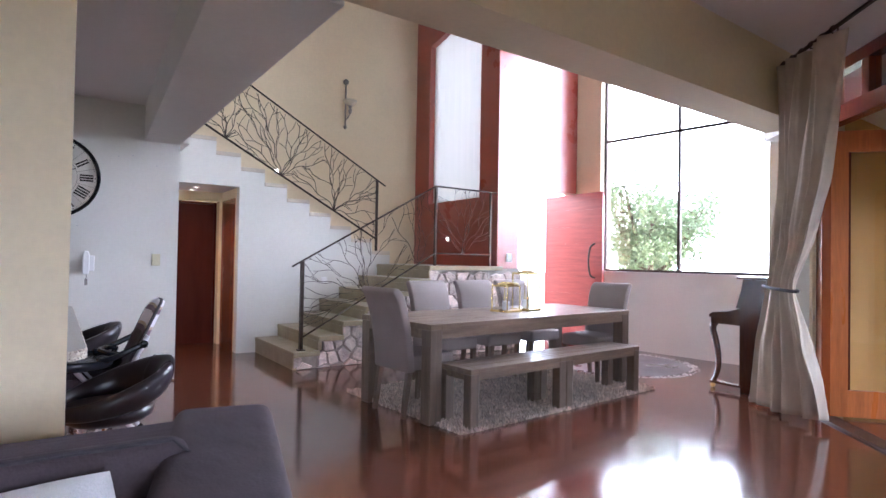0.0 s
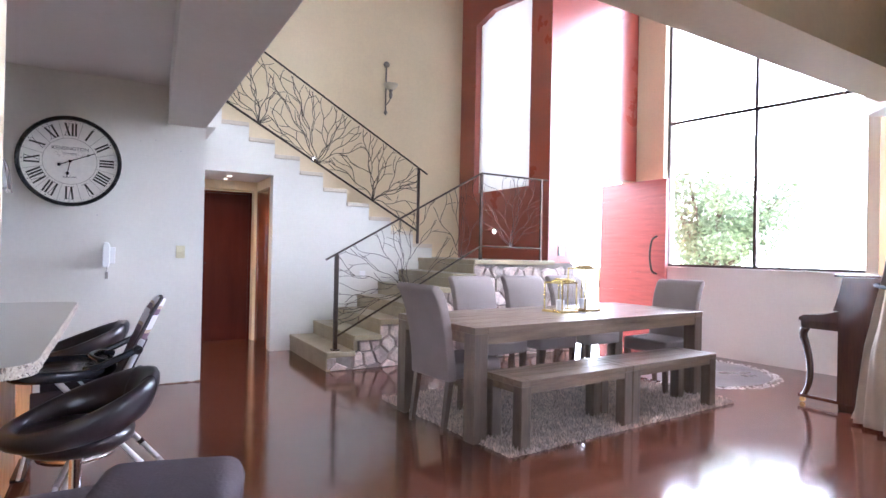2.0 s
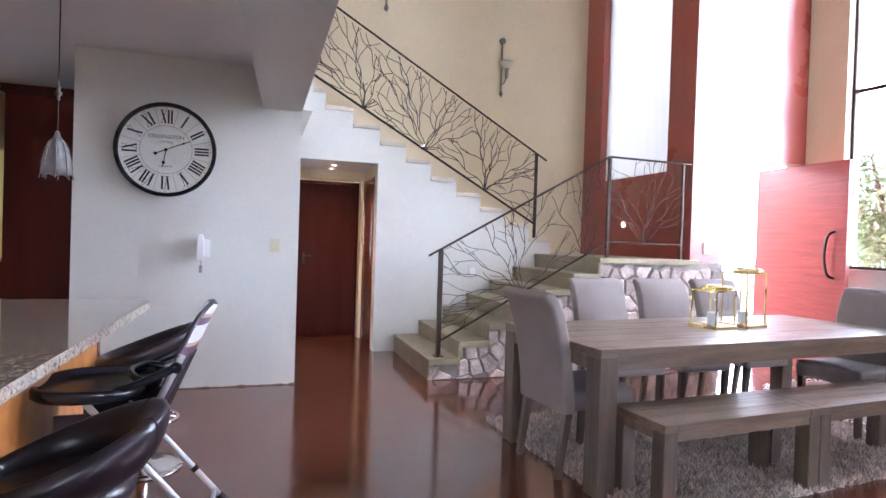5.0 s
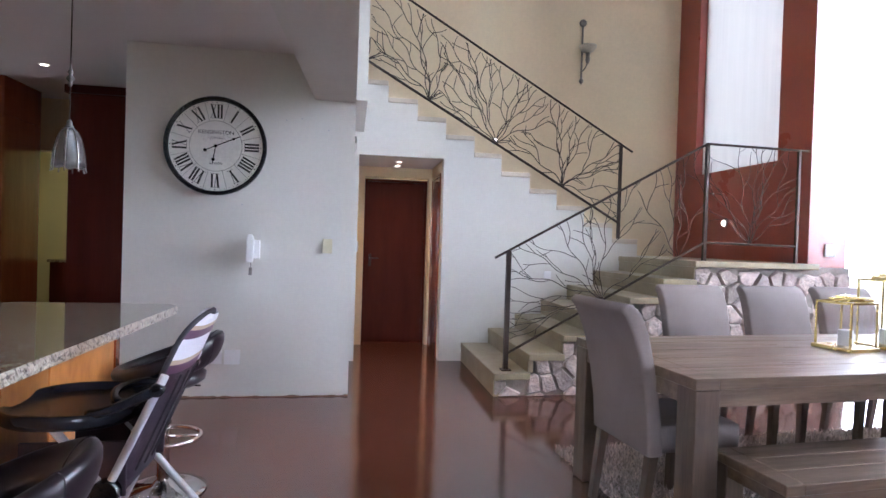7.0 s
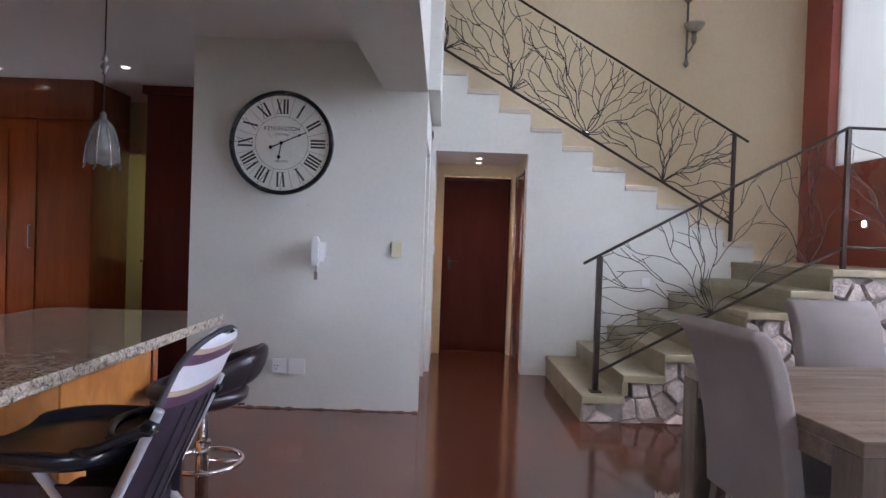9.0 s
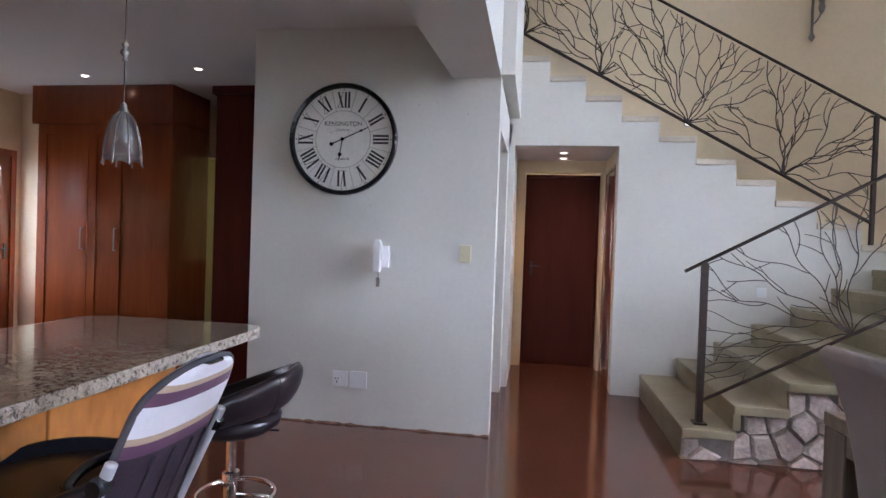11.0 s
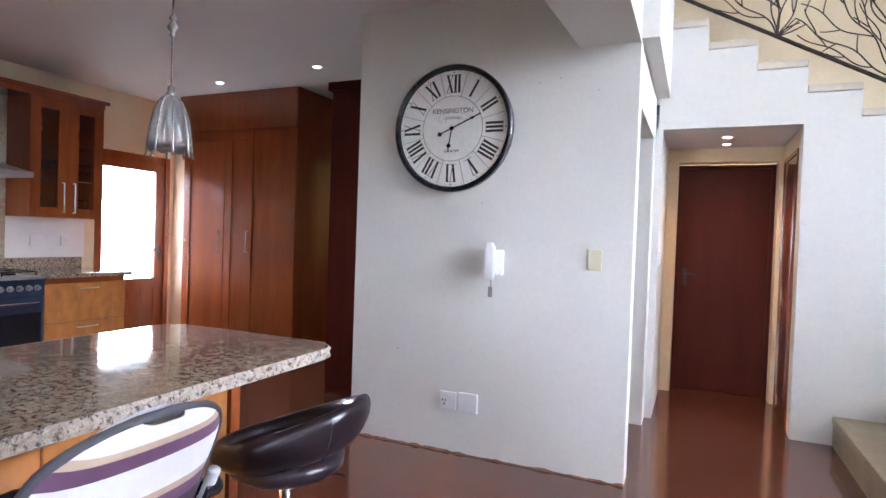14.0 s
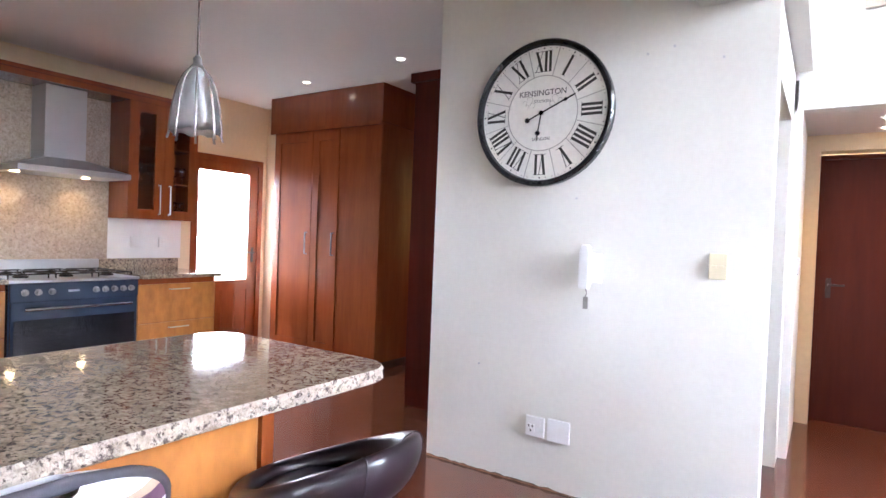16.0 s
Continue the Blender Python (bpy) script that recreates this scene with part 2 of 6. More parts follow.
M_STRIPE_T = material("tan_vinyl", (0.50, 0.38, 0.26), 0.5, vary=0.06)
M_GREYTRIM = material("grey_webbing", (0.07, 0.065, 0.075), 0.8, vary=0.08, fine=200)
M_PEBBLE = random_tint(material("white_pebbles", (0.70, 0.68, 0.66), 0.6, vary=0.1, scale=12, fine=60, bump=0.05), 0.2)
M_SLATE = material("dark_grey_screed", (0.14, 0.115, 0.11), 0.3, vary=0.2, scale=2, fine=18, bump=0.02)
M_CRACKLE = glass("crackled_glass", (0.88, 0.89, 0.91), 0.28)
M_CRACKLE.node_tree.nodes["Principled BSDF"].inputs["IOR"].default_value = 1.3
M_CLEAR = glass("clear_glass")
M_LAMP = glow("lit_halogen", (1.0, 0.82, 0.55), 20.0)
M_HOODLAMP = glow("lit_hood_lamp", (1.0, 0.68, 0.28), 30.0)
M_ALABASTER = material("alabaster_glass", (0.62, 0.56, 0.44), 0.35, vary=0.12, scale=10)
# plinths only: the toe recess's shade is put into this near-black brown
M_PLINTHSHADE = material("shaded_plinth", (0.06, 0.022, 0.012), 0.6, vary=0.1)


def translucent(name, color, share):
    """A thin cloth that lets part of the light through."""
    m = bpy.data.materials.new(name)
    m.use_nodes = True
    nt = m.node_tree
    nt.nodes.remove(nt.nodes["Principled BSDF"])
    d, t, mix, n, mp = (nt.nodes.new("ShaderNode" + k) for k in ("BsdfDiffuse", "BsdfTranslucent", "MixShader", "TexNoise", "MixRGB"))
    n.inputs["Scale"].default_value = 3.0
    mp.inputs[1].default_value, mp.inputs[2].default_value = (*color, 1), (*(c * 0.9 for c in color), 1)
    nt.links.new(n.outputs["Fac"], mp.inputs[0])
    for s in (d, t):
        nt.links.new(mp.outputs[0], s.inputs["Color"])
    mix.inputs[0].default_value = share
    nt.links.new(d.outputs[0], mix.inputs[1])
    nt.links.new(t.outputs[0], mix.inputs[2])
    nt.links.new(mix.outputs[0], nt.nodes["Material Output"].inputs["Surface"])
    return m


M_BLIND = translucent("sheer_white_blind", (0.80, 0.78, 0.72), 0.045)


# ---- helpers for building ----
def box(bm, x0, x1, y0, y1, z0, z1, m=None):
    vs = [bm.verts.new(v) for v in ((x0, y0, z0), (x1, y0, z0), (x1, y1, z0), (x0, y1, z0), (x0, y0, z1), (x1, y0, z1), (x1, y1, z1), (x0, y1, z1))]
    for f in ((0, 3, 2, 1), (4, 5, 6, 7), (0, 1, 5, 4), (1, 2, 6, 5), (2, 3, 7, 6), (3, 0, 4, 7)):
        bm.faces.new([vs[i] for i in f])
    if m is not None:
        bmesh.ops.transform(bm, matrix=m, verts=vs)
    return vs


def bevel(bm, width, segments=2, angle=0.6):
    bm.normal_update()
    es = [e for e in bm.edges if len(e.link_faces) == 2 and e.calc_face_angle(0) > angle]
    bmesh.ops.bevel(bm, geom=es, offset=width, segments=segments, affect="EDGES", profile=0.6, clamp_overlap=True)


def prism(bm, pts, lo, hi, axis="y"):
    """A flat outline of (a, b) points drawn out from lo to hi along an axis: a, b are x, z for y; y, z for x; x, y for z."""
    def at(a, b, c):
        return {"y": (a, c, b), "x": (c, a, b), "z": (a, b, c)}[axis]
    p = [bm.verts.new(at(a, b, lo)) for a, b in pts]
    q = [bm.verts.new(at(a, b, hi)) for a, b in pts]
    n = len(pts)
    bm.faces.new(p)
    bm.faces.new(q[::-1])
    for i in range(n):
        bm.faces.new((p[i], q[i], q[(i + 1) % n], p[(i + 1) % n]))
    bmesh.ops.recalc_face_normals(bm, faces=bm.faces[:])


def tube(bm, pts, r, sides=8, r_end=None, closed=False):
    """A round bar along points."""
    pts = [Vector(p) for p in pts]
    n, rings = len(pts), []
    up = Vector((0.13, 0.21, 0.97))
    for i, p in enumerate(pts):
        d = (pts[(i + 1) % n] - pts[i - 1]) if closed else (pts[min(i + 1, n - 1)] - pts[max(i - 1, 0)])
        d.normalize()
        a = d.cross(up)
        if a.length < 0.2:
            a = d.cross(Vector((1, 0.1, 0)))
        a.normalize()
        b = d.cross(a)
        rad = r if r_end is None else r + (r_end - r) * i / max(1, n - 1)
        rings.append([bm.verts.new(p + rad * (math.cos(t) * a + math.sin(t) * b)) for t in (2 * math.pi * k / sides for k in range(sides))])
    for i in range(n if closed else n - 1):
        u, v = rings[i], rings[(i + 1) % n]
        for k in range(sides):
            bm.faces.new((u[k], u[(k + 1) % sides], v[(k + 1) % sides], v[k]))
    if not closed:
        bm.faces.new(rings[0][::-1])
        bm.faces.new(rings[-1])


def lathe(bm, profile, sides=24, centre=(0, 0, 0), axis="z"):
    """A turned shape from (radius, height) points."""
    rings = []
    for r, h in profile:
        ring = []
        for k in range(sides):
            t = 2 * math.pi * k / sides
            c, s = max(r, 1e-4) * math.cos(t), max(r, 1e-4) * math.sin(t)
            ring.append(bm.verts.new(Vector(centre) + Vector({"z": (c, s, h), "y": (c, h, s), "x": (h, c, s)}[axis])))
        rings.append(ring)
    for u, v in zip(rings, rings[1:]):
        for k in range(sides):
            bm.faces.new((u[k], u[(k + 1) % sides], v[(k + 1) % sides], v[k]))
    bm.faces.new(rings[0][::-1])
    bm.faces.new(rings[-1])
    bmesh.ops.recalc_face_normals(bm, faces=bm.faces[:])


def ring_lathe(bm, profile, sides):
    """A turned hoop about the y axis: the profile closes on itself."""
    rings = [[bm.verts.new((r * math.cos(2 * math.pi * k / sides), h, r * math.sin(2 * math.pi * k / sides))) for k in range(sides)] for r, h in profile]
    for u, v in zip(rings, rings[1:] + rings[:1]):
        for k in range(sides):
            bm.faces.new((u[k], u[(k + 1) % sides], v[(k + 1) % sides], v[k]))
    bmesh.ops.recalc_face_normals(bm, faces=bm.faces[:])


def spline(pts, steps=6):
    """Points of a smooth line through the given ones."""
    pts = [Vector(p) for p in pts]
    out = []
    for i in range(len(pts) - 1):
        a, b, c, d = pts[max(i - 1, 0)], pts[i], pts[i + 1], pts[min(i + 2, len(pts) - 1)]
        for k in range(steps):
            t = k / steps
            out.append(0.5 * (2 * b + (c - a) * t + (2 * a - 5 * b + 4 * c - d) * t * t + (3 * b - a - 3 * c + d) * t ** 3))
    return out + [pts[-1]]


def mesh(bm, name, mats, smooth=False):
    me = bpy.data.meshes.new(name)
    bm.normal_update()
    bm.to_mesh(me)
    bm.free()
    for m in mats if isinstance(mats, (list, tuple)) else [mats]:
        me.materials.append(m)
    if smooth:
        for p in me.polygons:
            p.use_smooth = True
    return me


def part(name, bm, mat, parent=None, label="", smooth=False):
    """Links a bmesh as one mesh object, under a thing or a part where one is given."""
    ob = new(name, mesh(bm, name, mat, smooth))
    if parent is not None:
        ob.parent = parent
    if label:
        ob["label"] = label
    return ob


def thing(name, label, category, at=None, group="", kind=""):
    ob = new(name)
    ob.empty_display_size = 0.1
    if at is not None:
        ob.matrix_world = at
    return tagged(ob, label, category, group, kind)


def structure(name, bm, mat, label, category="wall", smooth=False):
    return tagged(part(name, bm, mat, None, "", smooth), label, category, "", "structure")


def boxes(*rows):
    bm = bmesh.new()
    for r in rows:
        box(bm, *r)
    return bm


def slab(bm, p, q, thick, z0, z1):
    """A straight upright wall over the line p to q, its thickness to the right of the way."""
    (x0, y0), (x1, y1) = p, q
    d = Vector((x1 - x0, y1 - y0)).normalized()
    n = Vector((d.y, -d.x)) * thick
    prism(bm, [(x0, y0), (x1, y1), (x1 + n.x, y1 + n.y), (x0 + n.x, y0 + n.y)], z0, z1, "z")


# ---- the rooms ----
TOP = 5.7        # ceiling over the dining hall and stairs
CEIL = 2.73      # kitchen ceiling
LIV = 2.92       # living-room ceiling
structure("floor", boxes((-4.5, 9.0, -3.6, 10.4, -0.2, 0.0)), M_FLOOR, "glossy polished reddish-brown screed floor", "floor")
structure("ground", boxes((-300, 300, -300, 300, -0.5, -0.12)), M_GROUND, "sunlit dry lawn around the house", "ground")

# block with the clock, its side opening and the passage behind
structure("wall_north", boxes((-0.59, 1.14, 6.31, 6.46, 0, CEIL)), M_PLASTER, "off-white plastered wall with a scuffed foot")
structure("wall_block_side", boxes((1.0, 1.14, 6.46, 7.46, 2.07, 2.38), (1.0, 1.14, 7.46, 7.67, 0, 2.38)), M_PLASTER, "off-white plastered side wall with an opening")
structure("wall_block_inner", boxes((-0.59, -0.45, 6.46, 8.62, 0, CEIL), (-0.45, 0.2, 8.0, 8.15, 0, CEIL)), M_PLASTER, "off-white plastered wall beside the kitchen")
structure("wall_passage", boxes((1.03, 1.19, 7.67, 8.62, 0, 2.165)), M_PLASTER, "white plastered passage wall")
structure("ceiling_passage", boxes((1.0, 2.09, 7.802, 8.62, 2.165, 2.3), (0.2, 0.998, 6.46, 8.62, 2.165, 2.3)), M_CEILING, "white passage ceiling", "ceiling")

# stair wall with a stepped top
saw = [(2.09, 0.0), (5.34, 0.0), (5.34, 1.18), (4.33, 1.18), (4.33, 1.32)]
x, z = 4.33, 1.325
stops = [4.025, 3.685, 3.36, 3.045, 2.72, 2.415, 2.10, 1.79, 1.475, 1.16]
tops = [1.325, 1.495, 1.67, 1.84, 2.01, 2.20, 2.375, 2.55, 2.725, 2.90]
for i, (xs, zt) in enumerate(zip(stops, tops)):
    if i:
        saw.append((stops[i - 1], zt))
    saw.append((xs, zt))
saw += [(1.16, 2.165), (2.09, 2.165)]
bm = bmesh.new()
prism(bm, saw, 7.67, 7.80, "y")
structure("wall_stair", bm, M_PLASTER, "white plastered stair wall with a stepped top edge")

structure("wall_back", boxes((0.2, 1.28, 8.62, 8.8, 0, TOP), (2.06, 5.5, 8.62, 8.8, 0, TOP), (1.28, 2.06, 8.62, 8.8, 2.045, TOP)), M_CREAM, "tall cream plastered wall behind the stairs")
structure("wall_passage_right", boxes((2.095, 2.25, 7.80, 7.88, 0, 2.165), (2.095, 2.25, 8.56, 8.62, 0, 2.165), (2.095, 2.25, 7.88, 8.56, 2.04, 2.165)), M_CREAM, "cream plastered passage wall with a side door")

# red wall with the tall window
RX = 5.34
WY0, WY1, WZ0, WZ1 = 6.78, 8.18, 2.2, 4.86
bm = boxes((RX, RX + 0.2, 6.345, WY0, 0, TOP), (RX, RX + 0.2, WY1, 8.62, 0, TOP), (RX, RX + 0.2, WY0, WY1, 0, WZ0))
prism(bm, [(WY0, 4.86), (7.75, 4.98), (WY1, 4.88), (WY1, TOP), (WY0, TOP)], RX, RX + 0.2, "x")
structure("wall_red", bm, M_RED, "brick-red painted wall with a tall narrow window")
structure("wall_entrance", boxes((RX + 0.2, 5.743, 6.345, 6.6, 0, TOP), (5.743, 6.95, 6.345, 6.6, 2.34, TOP)), M_RED, "glossy brick-red painted wall over the front doorway")


def window_line(y):
    return 6.97 - 0.123 * (y - 6.345)


def wall_piece(bm, y0, y1, z0, z1, t=0.24):
    prism(bm, [(window_line(y0), y0), (window_line(y1), y1), (window_line(y1) + t, y1), (window_line(y0) + t, y0)], z0, z1, "z")


bm = bmesh.new()
wall_piece(bm, 2.3, 3.56, 0, TOP)
wall_piece(bm, 3.56, 5.925, 0, 1.13)
wall_piece(bm, 3.56, 5.925, 5.2, TOP)
structure("wall_window", bm, M_PLASTER, "off-white plastered wall below and beside the big window")

# same wall in cream: the tint stands for warm light off the red wall
bm = bmesh.new()
wall_piece(bm, 5.925, 6.6, 0, TOP)
structure("wall_window_pier", bm, M_CREAM, "plastered wall between window and front door, cream-tinted for warm bounced light")

# beams, upper walls and ceilings
def beam_line(x):
    return 2.29 + 0.047 * x


bm = bmesh.new()
prism(bm, [(0.82, beam_line(0.82)), (5.15, beam_line(5.15)), (5.15, beam_line(5.15) - 0.34), (0.13, beam_line(0.13) - 0.34), (0.13, beam_line(0.13)), ], 2.4, LIV, "z")
structure("beam_hall", bm, M_CREAM, "cream plastered beam between living room and dining hall", "beam")
bm = bmesh.new()
prism(bm, [(0.61, beam_line(0.61) + 0.003), (1.14, beam_line(1.14) + 0.003), (1.14, 6.308), (0.82, 6.308)], 2.38, CEIL + 0.25, "z")
structure("beam_kitchen", bm, M_PLASTER, "white plastered beam along the kitchen", "beam")
bm = bmesh.new()
prism(bm, [(0.9, beam_line(0.9)), (7.5, beam_line(7.5)), (7.5, beam_line(7.5) - 0.3), (0.9, beam_line(0.9) - 0.3)], LIV, TOP, "z")
prism(bm, [(5.5, beam_line(5.5)), (7.5, beam_line(7.5)), (7.5, beam_line(7.5) - 0.3), (5.5, beam_line(5.5) - 0.3)], 0, LIV, "z")
structure("wall_hall_south", bm, M_PLASTER, "off-white plastered wall behind the piano and over the beam")
structure("wall_hall_west", boxes((0.95, 1.138, 2.06, 6.31, CEIL + 0.25, TOP), (0.95, 1.23, 6.312, 7.668, 2.40, TOP), (0.95, 1.15, 7.67, 8.62, 4.2, TOP)), M_PLASTER, "white plastered upper wall beside the stairs")
structure("ceiling_hall", boxes((0.2, 7.7, 2.2, 8.8, TOP, TOP + 0.2)), M_CEILING, "white ceiling over the dining hall", "ceiling")
structure("ceiling_kitchen", boxes((-4.4, 0.82, 2.0, 10.3, CEIL, CEIL + 0.2)), M_CEILING, "white kitchen ceiling", "ceiling")
structure("ceiling_living", boxes((-3.6, 6.0, -3.5, 2.3, LIV, LIV + 0.2)), M_CEILING, "white living-room ceiling", "ceiling")
structure("column", boxes((-0.16, 0.15, 2.32, 2.52, 0, 2.399)), M_CREAM, "olive-cream plastered column behind the sofa", "column")

# unseen, added behind the passage doors to stop outdoor light at their gaps
structure("wall_behind_doors", boxes((0.9, 2.5, 8.95, 9.1, 0, 2.4), (2.6, 2.75, 7.8, 8.6, 0, 1.6)), M_CREAM, "unseen plain wall added behind the passage doors against light leaks")

# added out of view: shuts the upper floor's open side against daylight
structure("wall_upper_west", boxes((0.05, 0.2, 6.46, 8.8, 2.95, TOP), (0.2, 0.949, 6.31, 6.46, 2.985, TOP)), M_CREAM, "unseen cream wall added to keep stray daylight off the upper landing")
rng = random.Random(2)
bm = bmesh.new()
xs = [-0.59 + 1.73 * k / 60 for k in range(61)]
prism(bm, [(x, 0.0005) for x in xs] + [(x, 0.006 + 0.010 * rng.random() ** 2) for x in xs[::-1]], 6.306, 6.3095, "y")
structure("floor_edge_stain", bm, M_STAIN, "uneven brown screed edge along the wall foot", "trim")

# unseen walls that close the rooms; the south window gap is added for fill light
structure("wall_living", boxes((-3.6, -0.4, -3.6, -3.4, 0, LIV), (1.2, 3.4, -3.6, -3.4, 0, LIV), (-0.4, 1.2, -3.6, -3.4, 0, 0.9), (-0.4, 1.2, -3.6, -3.4, 2.2, LIV), (-3.8, -3.6, -3.6, 2.5, 0, LIV), (-4.2, -0.6, 2.3, 2.5, 0, LIV)), M_CREAM, "cream plastered living-room wall with an assumed window gap")

# kitchen walls
structure("wall_kitchen", boxes((-4.4, -4.2, 2.5, 7.045, 0, CEIL), (-4.4, -4.2, 7.045, 7.945, 2.1, CEIL), (-4.4, -4.2, 7.945, 8.6, 0, CEIL), (-4.2, -3.68, 8.0, 8.6, 0, CEIL)), M_CREAM, "cream plastered kitchen wall with a back door")
structure("wall_kitchen_north", boxes((-4.4, -2.5, 8.6, 8.75, 0, CEIL), (-2.5, -1.6, 8.6, 8.75, 2.15, CEIL), (-1.6, -0.45, 8.6, 8.75, 0, CEIL)), M_CREAM, "cream plastered kitchen wall with a scullery doorway")
M_YELLOW = material("pale_yellow_paint", (0.72, 0.66, 0.33), 0.6, vary=0.03, scale=1.5)
structure("wall_scullery", boxes((-3.6, -0.4, 10.1, 10.25, 0, CEIL), (-3.75, -3.6, 8.75, 10.1, 0, CEIL), (-0.4, -0.25, 8.75, 10.1, 0, CEIL)), M_YELLOW, "pale yellow scullery wall")

# diagonal patio front: line and frame
DA, DB = Vector((5.47, 2.29)), Vector((3.0, -0.55))
DD = (DB - DA).normalized()
DN = Vector((-DD.y, DD.x))
if DN.x < 0:
    DN = -DN


def on_patio(u, v, z):
    """u along the patio front from its far end, v outwards."""
    p = DA + DD * u + DN * v
    return (p.x, p.y, z)


def patio_box(bm, u0, u1, v0, v1, z0, z1):
    vs = box(bm, u0, u1, v0, v1, z0, z1)
    for v in vs:
        v.co = on_patio(v.co.x, v.co.y, v.co.z)


bm = bmesh.new()
patio_box(bm, 3.75, 7.0, 0.0, 0.2, 0, LIV)
patio_box(bm, -0.25, 0.0, 0.0, 0.25, 0, LIV)
bmesh.ops.recalc_face_normals(bm, faces=bm.faces[:])
structure("wall_patio", bm, M_CREAM, "cream plastered wall beside the patio doors")


# ---- stairs ----
STEP_X = [2.33, 2.625, 2.92, 3.21, 3.505, 3.81, 4.11]
STEP_Z = [0.20, 0.36, 0.52, 0.685, 0.85, 1.015, 1.18]
stairs = thing("staircase", "cement-capped staircase with a fieldstone side and landing", "staircase", kind="structure")
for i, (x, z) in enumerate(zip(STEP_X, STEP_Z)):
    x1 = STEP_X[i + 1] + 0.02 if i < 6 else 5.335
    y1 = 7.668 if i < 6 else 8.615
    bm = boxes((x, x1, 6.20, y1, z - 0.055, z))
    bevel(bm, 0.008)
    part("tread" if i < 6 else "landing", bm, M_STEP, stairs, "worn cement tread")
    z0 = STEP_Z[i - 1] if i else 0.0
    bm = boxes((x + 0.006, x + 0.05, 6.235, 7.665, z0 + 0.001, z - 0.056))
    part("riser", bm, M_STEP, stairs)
for i, (xs, zt) in enumerate(zip(stops, tops)):
    xr = stops[i - 1] if i else 4.33
    bm = boxes((xs - 0.0, xr - 0.004, 7.655, 8.615, zt + 0.002, zt + 0.05))
    bevel(bm, 0.006)
    part("tread", bm, M_PALESTEP, stairs)
    bm = boxes((xr - 0.035, xr - 0.006, 7.802, 8.615, zt - 0.15, zt))
    part("riser", bm, M_PALESTEP, stairs)
structure("stair_core", boxes((2.42, 4.2, 6.26, 7.66, 0.0, 0.14), (2.72, 4.2, 6.26, 7.66, 0.14, 0.30), (3.0, 4.2, 6.26, 7.66, 0.30, 0.46), (3.3, 4.2, 6.26, 7.66, 0.46, 0.62), (3.6, 4.2, 6.26, 7.66, 0.62, 0.79), (3.9, 4.2, 6.26, 7.66, 0.79, 0.95), (4.2, 5.335, 6.26, 7.66, 0.0, 1.12), (5.335, 5.74, 6.30, 6.344, 0, 1.15)), M_MORTAR, "pale mortar core of the stair", "stair")
structure("upper_floor", boxes((0.2, 1.16, 7.67, 8.62, 2.35, 2.95)), M_CEILING, "upper landing floor slab", "floor")


def branch_trees(place, roots, height, seed, slope=0.0, thick=1.0):
    """Forged trees side by side in a railing panel: wavy limbs fork to alternate sides and stop where they meet another.
    roots: (place along, reach to the left, reach to the right, limbs). Gives one bmesh a tree."""
    rng = random.Random(seed)
    low, high = math.atan(slope) + 0.20, math.pi + math.atan(slope) - 0.20
    mid = (low + high) / 2
    taken, queue, made = [], [], []
    for tree_no, (root, left, right, count) in enumerate(roots):
        made.append(bmesh.new())
        for k in range(count):
            ang = low + (high - low) * (k + 0.5) / count + rng.uniform(-0.06, 0.06)
            queue.append((root, 0.0, mid + 0.72 * (ang - mid), 1.5 * (ang - mid), 1.3, 0, -1, tree_no))
    step, number = 0.02, 0
    while queue:
        a, z, ang, drift, reach, level, parent, tree_no = queue.pop(0)
        root, left, right, count = roots[tree_no]
        number += 1
        pts, gone, mine = [(a, z - slope * (a - root))], 0.0, []
        phase, side = rng.uniform(0, 6.28), rng.choice((-1, 1))
        fork = rng.uniform(0.14, 0.24)
        while gone < reach:
            ang += step * (drift * max(0.0, 1 - gone / 0.4) + 4.3 * math.sin(phase + gone * 16))
            a, z, gone = a + math.cos(ang) * step, z + math.sin(ang) * step, gone + step
            h = z - slope * (a - root)
            pts.append((a, min(max(h, 0.004), height)))
            if not 0.006 < h < height or not root - left < a < root + right:
                break
            near = 0.0011 if level else 0.0006
            if gone > 0.10 and any(n not in (parent, number) and (level or w != tree_no) and (p - a) ** 2 + (q - h) ** 2 < near for p, q, n, w in taken):
                break
            mine.append((a, h, number, tree_no))
            if gone > fork and level < 2:
                queue.append((a, z, ang + side * rng.uniform(0.55, 0.8), -side * 1.6, reach * 0.8, level + 1, number, tree_no))
                side, fork = -side, fork + rng.uniform(0.13, 0.20)
        taken += mine
        if len(pts) > 3:
            rad = (0.0054, 0.0047, 0.0043)[level] * thick
            tube(made[tree_no], [place(*p) for p in pts], rad, 5, rad * 0.8)
    return made


def rail_bar(bm, p, q, r):
    tube(bm, [p, q], r, 10)


rail = thing("stair_railing", "forged iron stair railing with branching tree tracery", "railing", group="stair railings")
LY = 6.33
bm = bmesh.new()
box(bm, 2.44, 2.478, LY - 0.019, LY + 0.019, 0.205, 1.215)
box(bm, 2.42, 2.50, LY - 0.04, LY + 0.04, 0.2005, 0.212)
part("post", bm, M_IRON, rail)
part("post", boxes((4.255, 4.285, LY - 0.015, LY + 0.015, 1.1805, 2.22)), M_IRON, rail)
part("post", boxes((5.185, 5.21, LY - 0.013, LY + 0.013, 1.1805, 2.215)), M_IRON, rail)
bm = bmesh.new()
for p, q in (((2.34, LY, 1.155), (4.27, LY, 2.232)), ((4.27, LY, 2.232), (5.30, LY, 2.222))):
    rail_bar(bm, p, q, 0.011)
part("handrail", bm, M_IRON, rail)
bm = bmesh.new()
